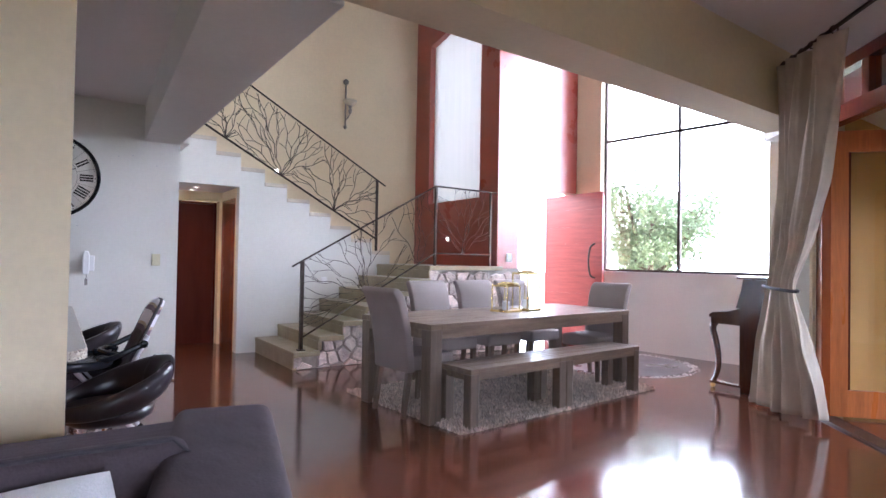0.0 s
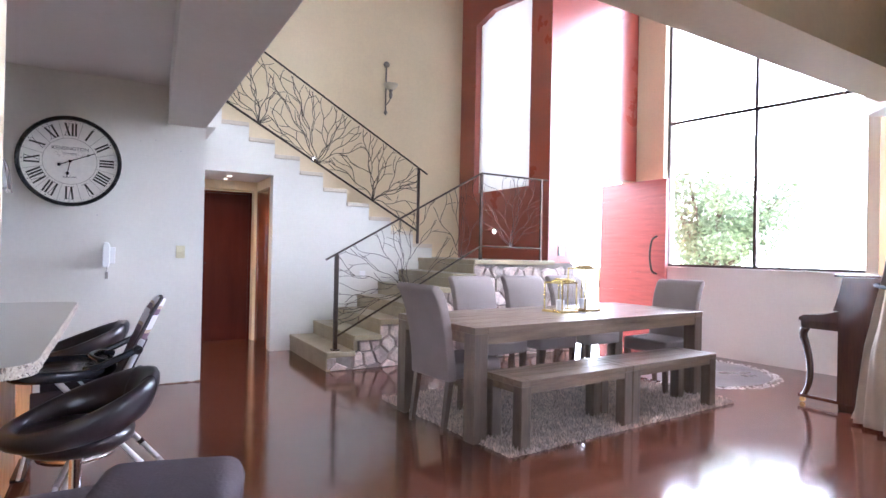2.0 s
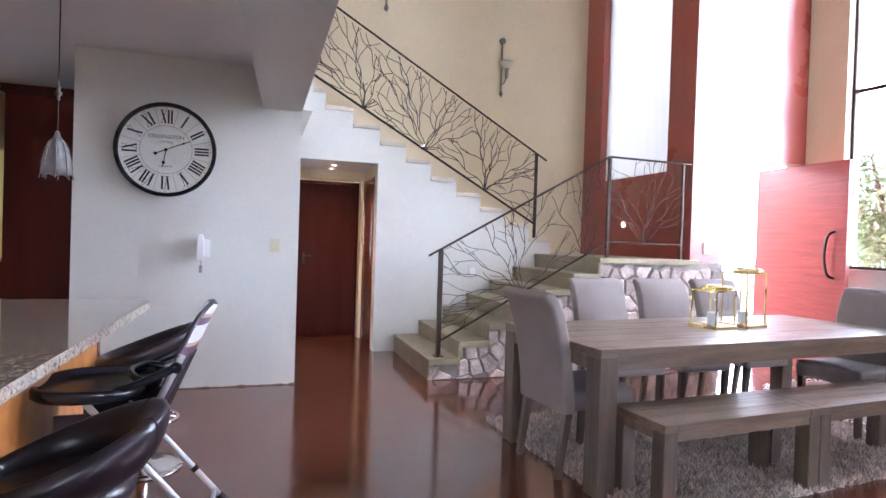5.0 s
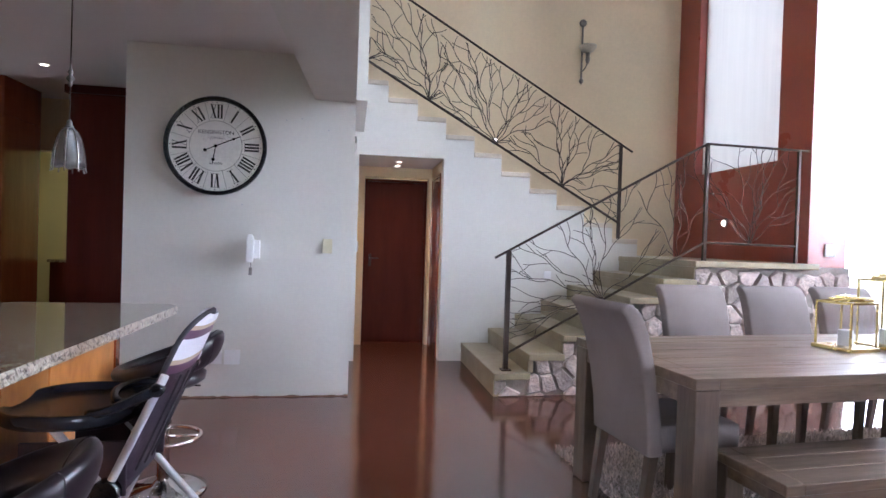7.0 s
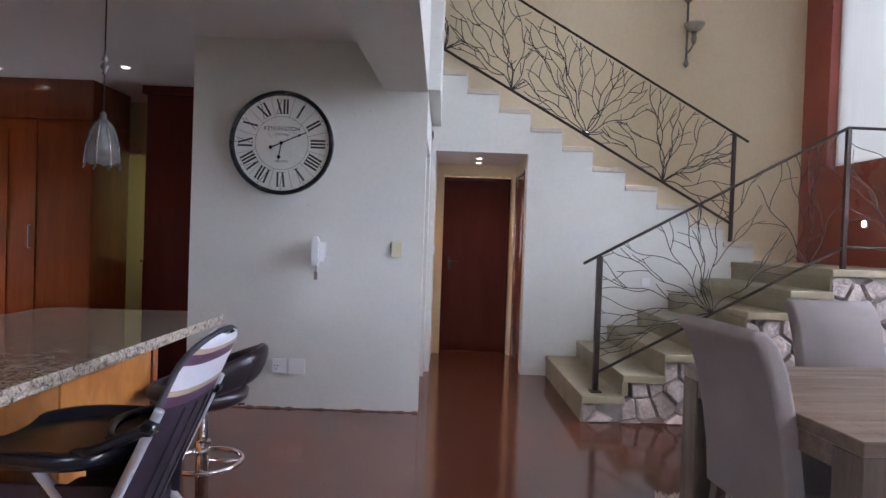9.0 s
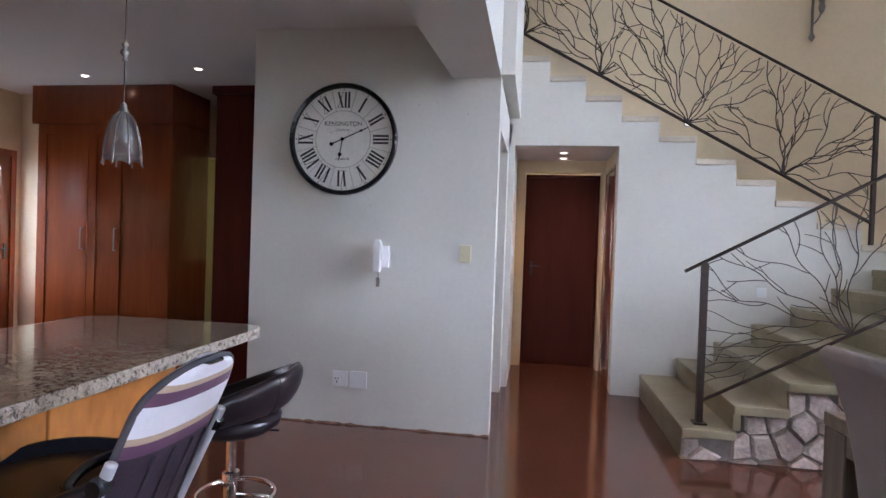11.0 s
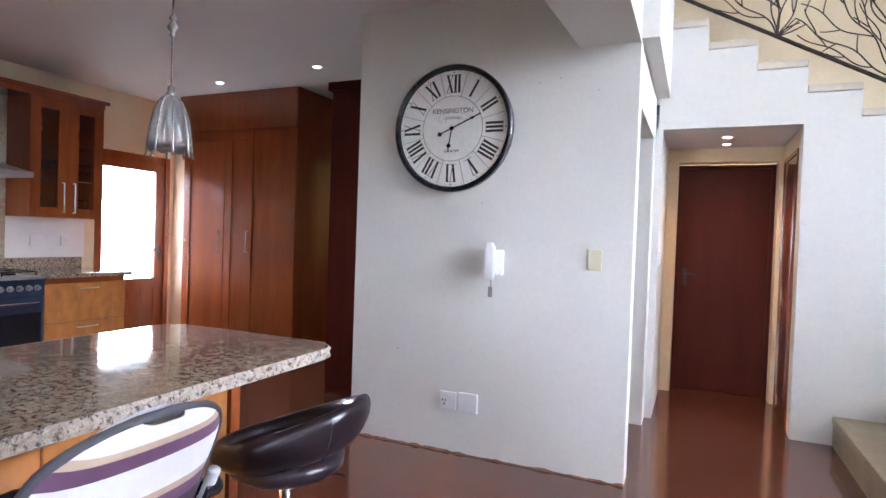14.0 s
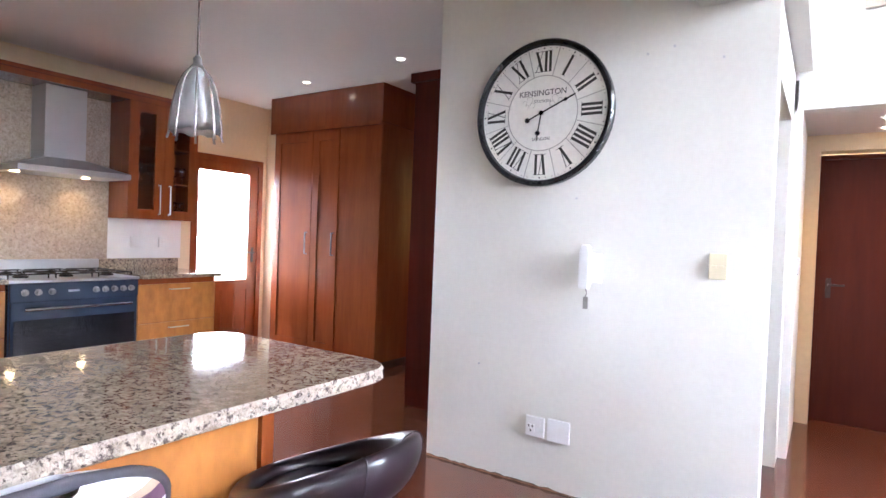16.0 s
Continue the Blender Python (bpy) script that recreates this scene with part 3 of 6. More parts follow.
for p, q in (((2.46, LY, 0.34), (4.27, LY, 1.345)), ((4.27, LY, 1.345), (5.2, LY, 1.335))):
    rail_bar(bm, p, q, 0.011)
part("bottom_rail", bm, M_IRON, rail)
slope = (1.345 - 0.34) / (4.27 - 2.46)


def lower_panel(a, h):
    return (a, LY, 0.34 + (a - 2.46) * slope + h)


def landing_panel(a, h):
    return (a, LY, 1.345 + h)


for bm in branch_trees(lower_panel, [(3.31, 0.84, 0.60, 8), (4.02, 0.40, 0.25, 4)], 0.885, 5, slope, 0.72) + branch_trees(landing_panel, [(4.72, 0.44, 0.46, 8)], 0.88, 5, 0.0, 0.72):
    part("branch_tracery", bm, M_IRON, rail, smooth=True)

rail2 = thing("stair_railing", "forged iron railing with tree tracery on the upper flight", "railing", group="stair railings")
UY = 7.72
part("post", boxes((4.105, 4.135, UY - 0.015, UY + 0.015, 1.377, 2.44)), M_IRON, rail2)
bm = bmesh.new()
rail_bar(bm, (4.26, UY, 2.365), (1.0, UY, 4.22), 0.012)
part("handrail", bm, M_IRON, rail2)
bm = bmesh.new()
rail_bar(bm, (4.12, UY, 1.555), (1.0, UY, 3.30), 0.014)
part("bottom_rail", bm, M_IRON, rail2)
uslope = (1.555 - 3.30) / 3.12


def upper_panel(a, h):
    return (a, UY, 1.555 + (a - 4.12) * uslope + h)


for bm in branch_trees(upper_panel, [(3.425, 0.62, 0.70, 9), (2.65, 0.62, 0.62, 9), (1.905, 0.62, 0.62, 9), (1.235, 0.22, 0.6, 7)], 0.865, 11, uslope, 1.0):
    part("branch_tracery", bm, M_IRON, rail2, smooth=True)


def sconce(x, zb):
    s = thing("wall_sconce", "bronze torch sconce with an alabaster cup", "wall lamp", pose(x, 8.62, zb), group="stair sconces")
    bm = bmesh.new()
    tube(bm, [(0, -0.03, 0.0), (0, -0.03, 0.74)], 0.012, 8)
    lathe(bm, [(0.002, -0.06), (0.03, -0.02), (0.012, 0.03)], 10, (0, -0.03, 0.02))
    part("stem", bm, M_PEWTER, s, smooth=True)
    bm = bmesh.new()
    lathe(bm, [(0.0, -0.05), (0.045, -0.045), (0.045, -0.02), (0.03, 0.0)], 14, (0, -0.0015, 0.74), "y")
    part("rosette", bm, M_PEWTER, s, smooth=True)
    bm = bmesh.new()
    tube(bm, spline([(0, -0.03, 0.12), (0.03, -0.07, 0.16), (0.045, -0.11, 0.22)]), 0.008, 8)
    lathe(bm, [(0.005, 0.2), (0.02, 0.22), (0.03, 0.26), (0.022, 0.30), (0.03, 0.34)], 12, (0.045, -0.11, 0))
    part("arm", bm, M_PEWTER, s, smooth=True)
    bm = bmesh.new()
    lathe(bm, [(0.02, 0.335), (0.07, 0.36), (0.105, 0.41), (0.11, 0.43), (0.10, 0.43), (0.06, 0.38), (0.0, 0.365)], 20, (0.045, -0.11, 0))
    part("cup", bm, M_ALABASTER, s, "mottled alabaster cup", smooth=True)


sconce(3.97, 3.38)
sconce(2.31, 4.32)

for nm, m in (("step_light", pose(2.87, 8.615, 2.56)), ("step_light", pose(5.335, 7.56, 1.59, 0, 0, -90))):
    s = thing(nm, "small lit round step light set in the wall", "wall light", m, group="step lights")
    bm = bmesh.new()
    lathe(bm, [(0.045, 0.0), (0.045, -0.012), (0.03, -0.018)], 16, (0, 0, 0), "y")
    part("bezel", bm, M_STEEL, s)
    bm = bmesh.new()
    lathe(bm, [(0.03, -0.019), (0.02, -0.03), (0.0, -0.034)], 16, (0, 0, 0), "y")
    part("lens", bm, M_LAMP, s)

# ---- doors and windows of the hall ----
door = thing("door_passage", "closed dark mahogany door at the end of the passage", "door", pose(0, 0.19, 0), kind="structure")
part("leaf", boxes((1.315, 2.025, 8.60, 8.64, 0.002, 2.0)), M_MAHOG, door)
part("frame", boxes((1.282, 1.315, 8.585, 8.66, 0.0, 2.035), (2.025, 2.058, 8.585, 8.66, 0, 2.035), (1.315, 2.025, 8.585, 8.66, 2.003, 2.035)), M_MAHOG, door)
bm = boxes((1.35, 1.385, 8.588, 8.60, 0.95, 1.10))
tube(bm, [(1.367, 8.59, 1.05), (1.367, 8.55, 1.05), (1.47, 8.55, 1.05)], 0.008, 8)
part("handle", bm, M_IRON, door, "dark lever handle")
door = thing("door_side", "mahogany panelled door in the passage side", "door", kind="structure")
part("leaf", boxes((2.092, 2.13, 7.91, 8.53, 0.012, 2.0)), M_CHERRY, door)
part("frame", boxes((2.085, 2.17, 7.882, 7.91, 0, 2.035), (2.085, 2.17, 8.53, 8.558, 0, 2.035), (2.085, 2.17, 7.91, 8.53, 2.002, 2.035)), M_CHERRY, door)
part("panel", boxes((2.086, 2.0915, 8.0, 8.44, 0.15, 0.85)), M_CHERRY, door)
part("panel", boxes((2.086, 2.0915, 8.0, 8.44, 1.0, 1.9)), M_CHERRY, door)

door = thing("door_front", "red-stained pivoting front door standing open", "door", pose(6.80, 6.30, 0, 0, 0, 0), kind="structure")
for i in range(9):
    z0 = 0.02 + i * 0.255
    part("board", boxes((-0.025, 0.025, -0.63, 0.55, z0, z0 + 0.250)), M_LEAF_DOOR, door)
part("core", boxes((-0.021, 0.021, -0.628, 0.548, 0.018, 2.31)), M_LEAF_DOOR, door)
bm = bmesh.new()
tube(bm, spline([(-0.03, -0.50, 1.03), (-0.085, -0.46, 1.08), (-0.09, -0.43, 1.28), (-0.085, -0.46, 1.48), (-0.03, -0.50, 1.54)]), 0.014, 10)
part("pull_handle", bm, M_IRON, door, "curved dark pull handle", smooth=True)

win = thing("window_hall", "tall brown-framed window with four panes", "window", kind="structure")


def win_bar(y0, y1, z0, z1, d0=0.09, d1=0.14):
    bm = bmesh.new()
    prism(bm, [(window_line(y0) + d0, y0), (window_line(y1) + d0, y1), (window_line(y1) + d1, y1), (window_line(y0) + d1, y0)], z0, z1, "z")
    return bm


for y0, y1, z0, z1 in ((3.56, 3.595, 1.13, 5.2), (5.892, 5.925, 1.13, 5.2), (4.728, 4.763, 1.165, 5.17), (3.595, 5.892, 1.13, 1.165), (3.595, 5.892, 5.17, 5.2)):
    part("frame_bar", win_bar(y0, y1, z0, z1), M_FRAME, win)
for y0, y1 in ((3.595, 4.728), (4.763, 5.892)):
    part("transom", win_bar(y0, y1, 3.10, 3.135), M_FRAME, win)
    for z0, z1 in ((1.165, 3.10), (3.135, 5.17)):
        pane = part("pane", win_bar(y0, y1, z0, z1, 0.113, 0.118), M_GLASS, win)
        pane.visible_shadow = False
part("sill", win_bar(3.52, 5.96, 1.115, 1.133, -0.03, 0.09), M_PLASTER, win)

win = thing("window_stair", "tall narrow window with a drawn white blind", "window", kind="structure")
bm = bmesh.new()
n = 26
cols = [[], []]
for k in range(n + 1):
    y = WY0 + (WY1 - WY0) * k / n
    d = RX + 0.10 + 0.006 * math.sin(k * 1.9)
    cols[0].append(bm.verts.new((d, y, WZ0)))
    cols[1].append(bm.verts.new((d, y, 5.0)))
for k in range(n):
    bm.faces.new((cols[0][k], cols[0][k + 1], cols[1][k + 1], cols[1][k]))
part("blind", bm, M_BLIND, win, "thin white fabric blind", smooth=True)
part("frame_bar", boxes((RX + 0.13, RX + 0.17, WY0, WY0 + 0.04, WZ0, 4.9), (RX + 0.13, RX + 0.17, WY1 - 0.04, WY1, WZ0, 4.9), (RX + 0.13, RX + 0.17, WY0, WY1, WZ0, WZ0 + 0.04)), M_FRAME, win)

# ---- fittings on the walls ----
def plate(name, label, cat, m, w, h, mat, rockers, group=""):
    s = thing(name, label, cat, m, group=group)
    bm = boxes((-w / 2, w / 2, -0.016, -0.0005, -h / 2, h / 2))
    bevel(bm, 0.004)
    part("plate", bm, mat, s)
    for x, z, a, b in rockers:
        bm = boxes((x - a / 2, x + a / 2, -0.021, -0.0165, z - b / 2, z + b / 2))
        bevel(bm, 0.002)
        part("rocker", bm, mat, s)
    return s


plate("light_switch", "ivory two-rocker light switch on the clock wall", "switch", pose(0.945, 6.31, 1.213), 0.075, 0.115, M_IVORY, [(-0.015, 0, 0.02, 0.012), (0.015, 0, 0.02, 0.012)])
s = plate("wall_socket", "white plug socket near the floor", "socket", pose(0.105, 6.31, 0.32), 0.105, 0.105, M_WHITE, [(0.022, 0.022, 0.02, 0.03), (-0.02, -0.01, 0.04, 0.045)])
for x, z, a, b in ((-0.030, 0.003, 0.007, 0.012), (-0.010, 0.003, 0.007, 0.012), (-0.02, -0.02, 0.008, 0.012)):
    part("socket_hole", boxes((x - a / 2, x + a / 2, -0.0218, -0.0205, z - b / 2, z + b / 2)), M_PIPING, s)
plate("blank_plate", "white blank wall plate beside the socket", "wall plate", pose(0.235, 6.31, 0.32), 0.12, 0.115, M_WHITE, [])
plate("light_switch", "white light switch on the red wall", "switch", pose(5.56, 6.345, 1.31), 0.10, 0.12, M_WHITE, [(0, 0, 0.03, 0.05)])
plate("stair_switch", "small white switch on the stair wall", "switch", pose(3.28, 7.67, 0.95), 0.08, 0.08, M_WHITE, [(0, 0, 0.04, 0.04)])
plate("passage_switch", "white switch inside the passage", "switch", pose(1.19, 7.75, 1.2, 0, 0, 90), 0.07, 0.11, M_WHITE, [(0, 0, 0.02, 0.03)])

ph = thing("intercom_phone", "white wall-mounted intercom handset with a hanging key", "intercom", pose(0.36, 6.31, 1.17))
bm = boxes((-0.025, 0.065, -0.03, -0.0005, -0.07, 0.075))
bevel(bm, 0.006)
part("base", bm, M_WHITE, ph)
bm = bmesh.new()
prism(bm, [(-0.030, -0.10), (0.018, -0.10), (0.024, -0.06), (0.024, 0.08), (0.012, 0.118), (-0.022, 0.118), (-0.032, 0.08), (-0.034, -0.06)], -0.075, -0.032, "y")
bevel(bm, 0.01, 3)
part("handset", bm, M_WHITE, ph, smooth=False)
bm = bmesh.new()
tube(bm, [(0.0, -0.045, -0.10), (0.004, -0.04, -0.125), (-0.004, -0.04, -0.14)], 0.003, 6)
box(bm, -0.012, 0.012, -0.046, -0.04, -0.20, -0.14)
part("key", bm, M_PEWTER, ph)
for x, z in ((0.60, 2.20), (0.93, 2.14), (0.28, 1.52), (0.72, 2.22), (-0.25, 0.60)):
    s = bmesh.new()
    lathe(s, [(0.004, 0.0), (0.004, -0.008), (0.006, -0.009), (0.006, -0.012)], 8, (0, 0, 0), "y")
    ob = part("nail", s, M_STEEL)
    ob.location = (x, 6.31, z)
    tagged(ob, "bare steel nail in the white wall", "nail", "wall nails")

# the clock
ck = thing("wall_clock", "large white round clock with black roman numerals", "clock", pose(0.075, 6.31, 1.965))
R = 0.382
bm = bmesh.new()
ring_lathe(bm, [(R - 0.035, -0.001), (R, -0.001), (R, -0.035), (R - 0.008, -0.045), (R - 0.028, -0.04), (R - 0.034, -0.02)], 72)
part("rim", bm, M_BLACK, ck, "black rim", smooth=False)
bm = bmesh.new()
lathe(bm, [(R - 0.03, -0.002), (R - 0.03, -0.02), (0.0, -0.02)], 72, (0, 0, 0), "y")
part("dial", bm, M_DIAL, ck, "aged white dial")
bm = bmesh.new()
for k in range(12):
    a = radians(15 + 30 * k)
    tube(bm, [(math.sin(a) * 0.195, -0.0215, math.cos(a) * 0.195), (math.sin(a) * (R - 0.034), -0.0215, math.cos(a) * (R - 0.034))], 0.0022, 4)
tube(bm, [(math.sin(2 * math.pi * k / 60) * 0.195, -0.0215, math.cos(2 * math.pi * k / 60) * 0.195) for k in range(60)], 0.0026, 4, closed=True)
part("segment_line", bm, M_FADED, ck)
bm = bmesh.new()
for k in range(60):
    a = 2 * math.pi * k / 60
    r = 0.005 if k % 5 == 0 else 0.0025
    lathe(bm, [(r, -0.0205), (0, -0.0215)], 6, (math.sin(a) * 0.337, 0, math.cos(a) * 0.337), "y")
tagged(part("minute_dot", bm, M_INK, ck), "small black minute dots", "", "", "stuff")
STROKES = {12: "XII", 1: "I", 2: "II", 3: "III", 4: "IIII", 5: "V", 6: "VI", 7: "VII", 8: "VIII", 9: "IX", 10: "X", 11: "XI"}


def text_on(name, body, size, mat, parent, m, label="", wide=1.0):
    cu = bpy.data.curves.new(name, "FONT")
    cu.body, cu.size, cu.align_x, cu.align_y, cu.extrude = body, size, "CENTER", "CENTER", 0.0006
    tmp = bpy.data.objects.new(name, cu)
    scene.collection.objects.link(tmp)
    me = bpy.data.meshes.new_from_object(tmp.evaluated_get(bpy.context.evaluated_depsgraph_get()))
    bpy.data.objects.remove(tmp)
    bpy.data.curves.remove(cu)
    me.materials.append(mat)
    ob = new(name, me)
    ob.parent = parent
    ob.matrix_local = m @ Matrix.Diagonal((wide, 1, 1, 1))
    if label:
        ob["label"] = label
    return ob


def numeral(k):
    """A roman numeral of bold strokes, upright at the top of the dial."""
    word = STROKES[k]
    bm = bmesh.new()
    wide = {"I": 0.024, "V": 0.046, "X": 0.05}
    total = sum(wide[c] for c in word)
    x = -total / 2
    h = 0.053

    def stroke(xa, xb, w):
        vs = [bm.verts.new(v) for v in ((xa - w, -0.0216, h), (xa + w, -0.0216, h), (xb + w, -0.0216, -h), (xb - w, -0.0216, -h))]
        bm.faces.new(vs)

    for c in word:
        w = wide[c]
        if c == "I":
            stroke(x + w / 2, x + w / 2, 0.0072)
        elif c == "V":
            stroke(x + 0.009, x + w / 2, 0.0072)
            stroke(x + w - 0.007, x + w / 2, 0.002)
        else:
            stroke(x + 0.009, x + w - 0.009, 0.0072)
            stroke(x + w - 0.008, x + 0.008, 0.002)
        x += w
    for s in (-1, 1):
        vs = [bm.verts.new(v) for v in ((-total / 2, -0.0217, s * h - 0.0012), (total / 2, -0.0217, s * h - 0.0012), (total / 2, -0.0217, s * h + 0.0012), (-total / 2, -0.0217, s * h + 0.0012))]
        bm.faces.new(vs)
    return bm


for k in range(1, 13):
    ob = part("numeral", numeral(k), M_INK, ck)
    ob.matrix_local = pose(0, 0, 0, 0, 30 * k, 0) @ pose(0, 0, 0.268)
text_on("lettering", "KENSINGTON", 0.042, M_INK, ck, pose(0, -0.0212, 0.105, 90, 0, 0), "faded black lettering")
text_on("lettering", "STATION", 0.022, M_INK, ck, pose(0, -0.0212, 0.062, 90, 0, 0), "faded black lettering")
text_on("lettering", "LONDON", 0.022, M_INK, ck, pose(0, -0.0212, -0.135, 90, 0, 0), "faded black lettering")
for sx in (-1, 1):
    bm = bmesh.new()
    for r0, cx, cz in ((0.016, 0.07, 0.075), (0.012, 0.10, 0.06), (0.014, 0.055, 0.045), (0.01, 0.085, 0.04)):
        tube(bm, [(sx * (cx + r0 * math.cos(t)), -0.0212, cz + r0 * math.sin(t)) for t in (k * 0.5 for k in range(10))], 0.0012, 4)
    part("scroll_ornament", bm, M_FADED, ck)
for nm, ang, ln, tail, w in (("hour_hand", 189, 0.12, 0.0, 0.006), ("minute_hand", 66, 0.20, 0.085, 0.006)):
    bm = bmesh.new()
    tube(bm, [(0, -0.03, -tail), (0, -0.03, ln)], w * 0.6, 6)
    lathe(bm, [(0.013, -0.027), (0.013, -0.033)], 14, (0, 0, -tail if tail else ln * 0.88), "y")
    lathe(bm, [(0.012, -0.027), (0.012, -0.034)], 14, (0, 0, 0), "y")
    prism(bm, [(-0.011, ln * 0.72), (0, ln * 0.80), (0.011, ln * 0.72), (0, ln * 0.62)] if tail else [(-0.004, ln), (0, ln + 0.03), (0.004, ln)], -0.031, -0.029, "y")
    ob = part(nm, bm, M_BLACK, ck)
    ob.matrix_local = pose(0, 0, 0, 0, ang, 0)

# downlights
def downlight(x, y, z):
    s = thing("downlight", "small lit recessed ceiling spotlight", "ceiling light", pose(x, y, z), group="downlights")
    bm = bmesh.new()
    lathe(bm, [(0.045, -0.001), (0.045, -0.006), (0.032, -0.008), (0.03, -0.002)], 20)
    part("bezel", bm, M_WHITE, s)
    bm = bmesh.new()
    lathe(bm, [(0.029, -0.0015), (0.029, -0.004), (0, -0.004)], 16)
    part("lens", bm, M_LAMP, s)


for x, y, z in ((-2.84, 7.33, CEIL), (-1.58, 7.17, CEIL), (1.64, 8.07, 2.165), (1.65, 8.42, 2.165)):
    downlight(x, y, z)
    lamp = new("downlight_beam", bpy.data.lights.new("downlight_beam", "SPOT"))
    lamp.data.energy, lamp.data.color, lamp.data.spot_size, lamp.data.spot_blend, lamp.data.shadow_soft_size = (30 if y < 8.2 else 13) if z < 2.5 else 2.5, (1.0, 0.58, 0.24), 2.0, 0.9, 0.03
    lamp.matrix_world = look((x, y, z - 0.012), (x, y, 0))


# ---- dining set ----
TURN = 5.2
TABLE = pose(2.48, 3.655, 0, 0, 0, TURN)
L, D, H = 2.65, 0.99, 0.768


def framed(name, label, cat, at, length, depth, height, leg, apron, top, planks, group=""):
    """A block-legged table or bench: planked top, aprons and four square legs."""
    s = thing(name, label, cat, at, group=group)
    for i in range(planks):
        y0, y1 = depth * i / planks, depth * (i + 1) / planks
        bm = boxes((leg * 0.98, length - leg * 0.98, y0 + 0.001, y1 - 0.001, height - top, height))
        bevel(bm, 0.002, 1)
        part("plank", bm, M_GREYWOOD, s)
    for x0 in (0.0, length - leg * 0.98 + 0.001):
        bm = boxes((x0, x0 + leg * 0.98 - 0.001, 0.0, depth, height - top, height + 0.0005))
        bevel(bm, 0.003, 1)
        part("end_board", bm, M_GREYWOOD, s)
    for y0, y1 in ((0.006, 0.03), (depth - 0.03, depth - 0.006)):
        part("apron", boxes((leg, length - leg, y0, y1, height - top - apron, height - top - 0.0005)), M_GREYWOOD, s)
    for x0, x1 in ((0.006, 0.03), (length - 0.03, length - 0.006)):
        part("apron", boxes((x0, x1, leg, depth - leg, height - top - apron, height - top - 0.0005)), M_GREYWOOD, s)
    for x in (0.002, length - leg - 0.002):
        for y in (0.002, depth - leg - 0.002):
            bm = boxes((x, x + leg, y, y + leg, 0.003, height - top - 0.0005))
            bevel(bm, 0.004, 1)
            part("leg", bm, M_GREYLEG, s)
    return s


framed("dining_table", "long grey-washed wooden dining table with block legs", "table", TABLE, L, D, H, 0.115, 0.07, 0.045, 5)
framed("bench", "grey-washed wooden bench drawn up to the table", "bench", pose(2.672, 3.395, 0.0, 0, 0, 4.7), 1.10, 0.38, 0.452, 0.085, 0.045, 0.04, 3, "dining benches")
framed("bench", "grey-washed wooden bench drawn up to the table", "bench", pose(3.772, 3.486, 0.0, 0, 0, 4.7), 1.10, 0.38, 0.452, 0.085, 0.045, 0.04, 3, "dining benches")


def dining_chair(at):
    """Upholstered chair with a scrolled back; it faces +x, its middle at the origin."""
    s = thing("dining_chair", "greige linen dining chair with a scrolled back", "chair", at, group="chairs round the table")
    bm = boxes((-0.20, 0.25, -0.23, 0.23, 0.37, 0.49))
    bevel(bm, 0.03, 3)
    part("seat", bm, M_FABRIC, s, smooth=True)
    prof = [(-0.165, 0.36), (-0.18, 0.52), (-0.21, 0.72), (-0.255, 0.90), (-0.295, 0.99), (-0.335, 1.028), (-0.37, 1.035), (-0.392, 1.02), (-0.392, 0.998), (-0.37, 0.975), (-0.345, 0.925), (-0.31, 0.83), (-0.275, 0.68), (-0.25, 0.52), (-0.24, 0.36)]
    bm = bmesh.new()
    prism(bm, prof, -0.235, 0.235, "y")
    bevel(bm, 0.014, 2, 0.9)
    part("backrest", bm, M_FABRIC, s, smooth=True)
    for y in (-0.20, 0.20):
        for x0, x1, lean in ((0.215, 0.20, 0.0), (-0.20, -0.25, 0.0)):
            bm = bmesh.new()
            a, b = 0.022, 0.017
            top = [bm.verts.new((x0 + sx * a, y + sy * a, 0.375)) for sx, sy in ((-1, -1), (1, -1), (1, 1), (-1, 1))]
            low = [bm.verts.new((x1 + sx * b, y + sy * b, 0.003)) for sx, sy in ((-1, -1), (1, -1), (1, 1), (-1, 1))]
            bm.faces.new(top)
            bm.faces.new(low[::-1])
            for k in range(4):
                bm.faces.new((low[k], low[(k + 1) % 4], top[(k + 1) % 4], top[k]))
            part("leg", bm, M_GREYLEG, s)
    return s


chair = dining_chair(pose(2.65, 4.17, 0, 0, 0, 6))
for x, y, a in ((3.44, 4.86, -87), (4.07, 4.90, -90), (4.70, 4.95, -86), (4.98, 4.26, 187)):
    copy_thing(chair, pose(x, y, 0, 0, 0, a))


# shaggy rug: a felt base with many short tufts
rug = thing("rug", "shaggy beige-grey rug under the dining table", "rug", pose(2.58, 3.37, 0, 0, 0, TURN))
bm = boxes((0.0, 2.55, 0.0, 1.62, 0.0, 0.0025))
part("backing", bm, M_RUG, rug)
rng = np.random.default_rng(5)
n = 30000
px, py = rng.uniform(-0.02, 2.57, n), rng.uniform(-0.02, 1.64, n)
ang, hgt, rad, lean = rng.uniform(0, 6.283, n), rng.uniform(0.016, 0.045, n), rng.uniform(0.006, 0.011, n), rng.uniform(0.0, 0.05, (n, 2)) - 0.025
verts = np.zeros((n, 4, 3))
for k in range(3):
    verts[:, k, 0], verts[:, k, 1], verts[:, k, 2] = px + rad * np.cos(ang + k * 2.094), py + rad * np.sin(ang + k * 2.094), 0.002
verts[:, 3, 0], verts[:, 3, 1], verts[:, 3, 2] = px + lean[:, 0], py + lean[:, 1], hgt
base = (np.arange(n) * 4)[:, None, None]
faces = (base + np.array([[0, 1, 3], [1, 2, 3], [2, 0, 3]])[None]).reshape(-1, 3)
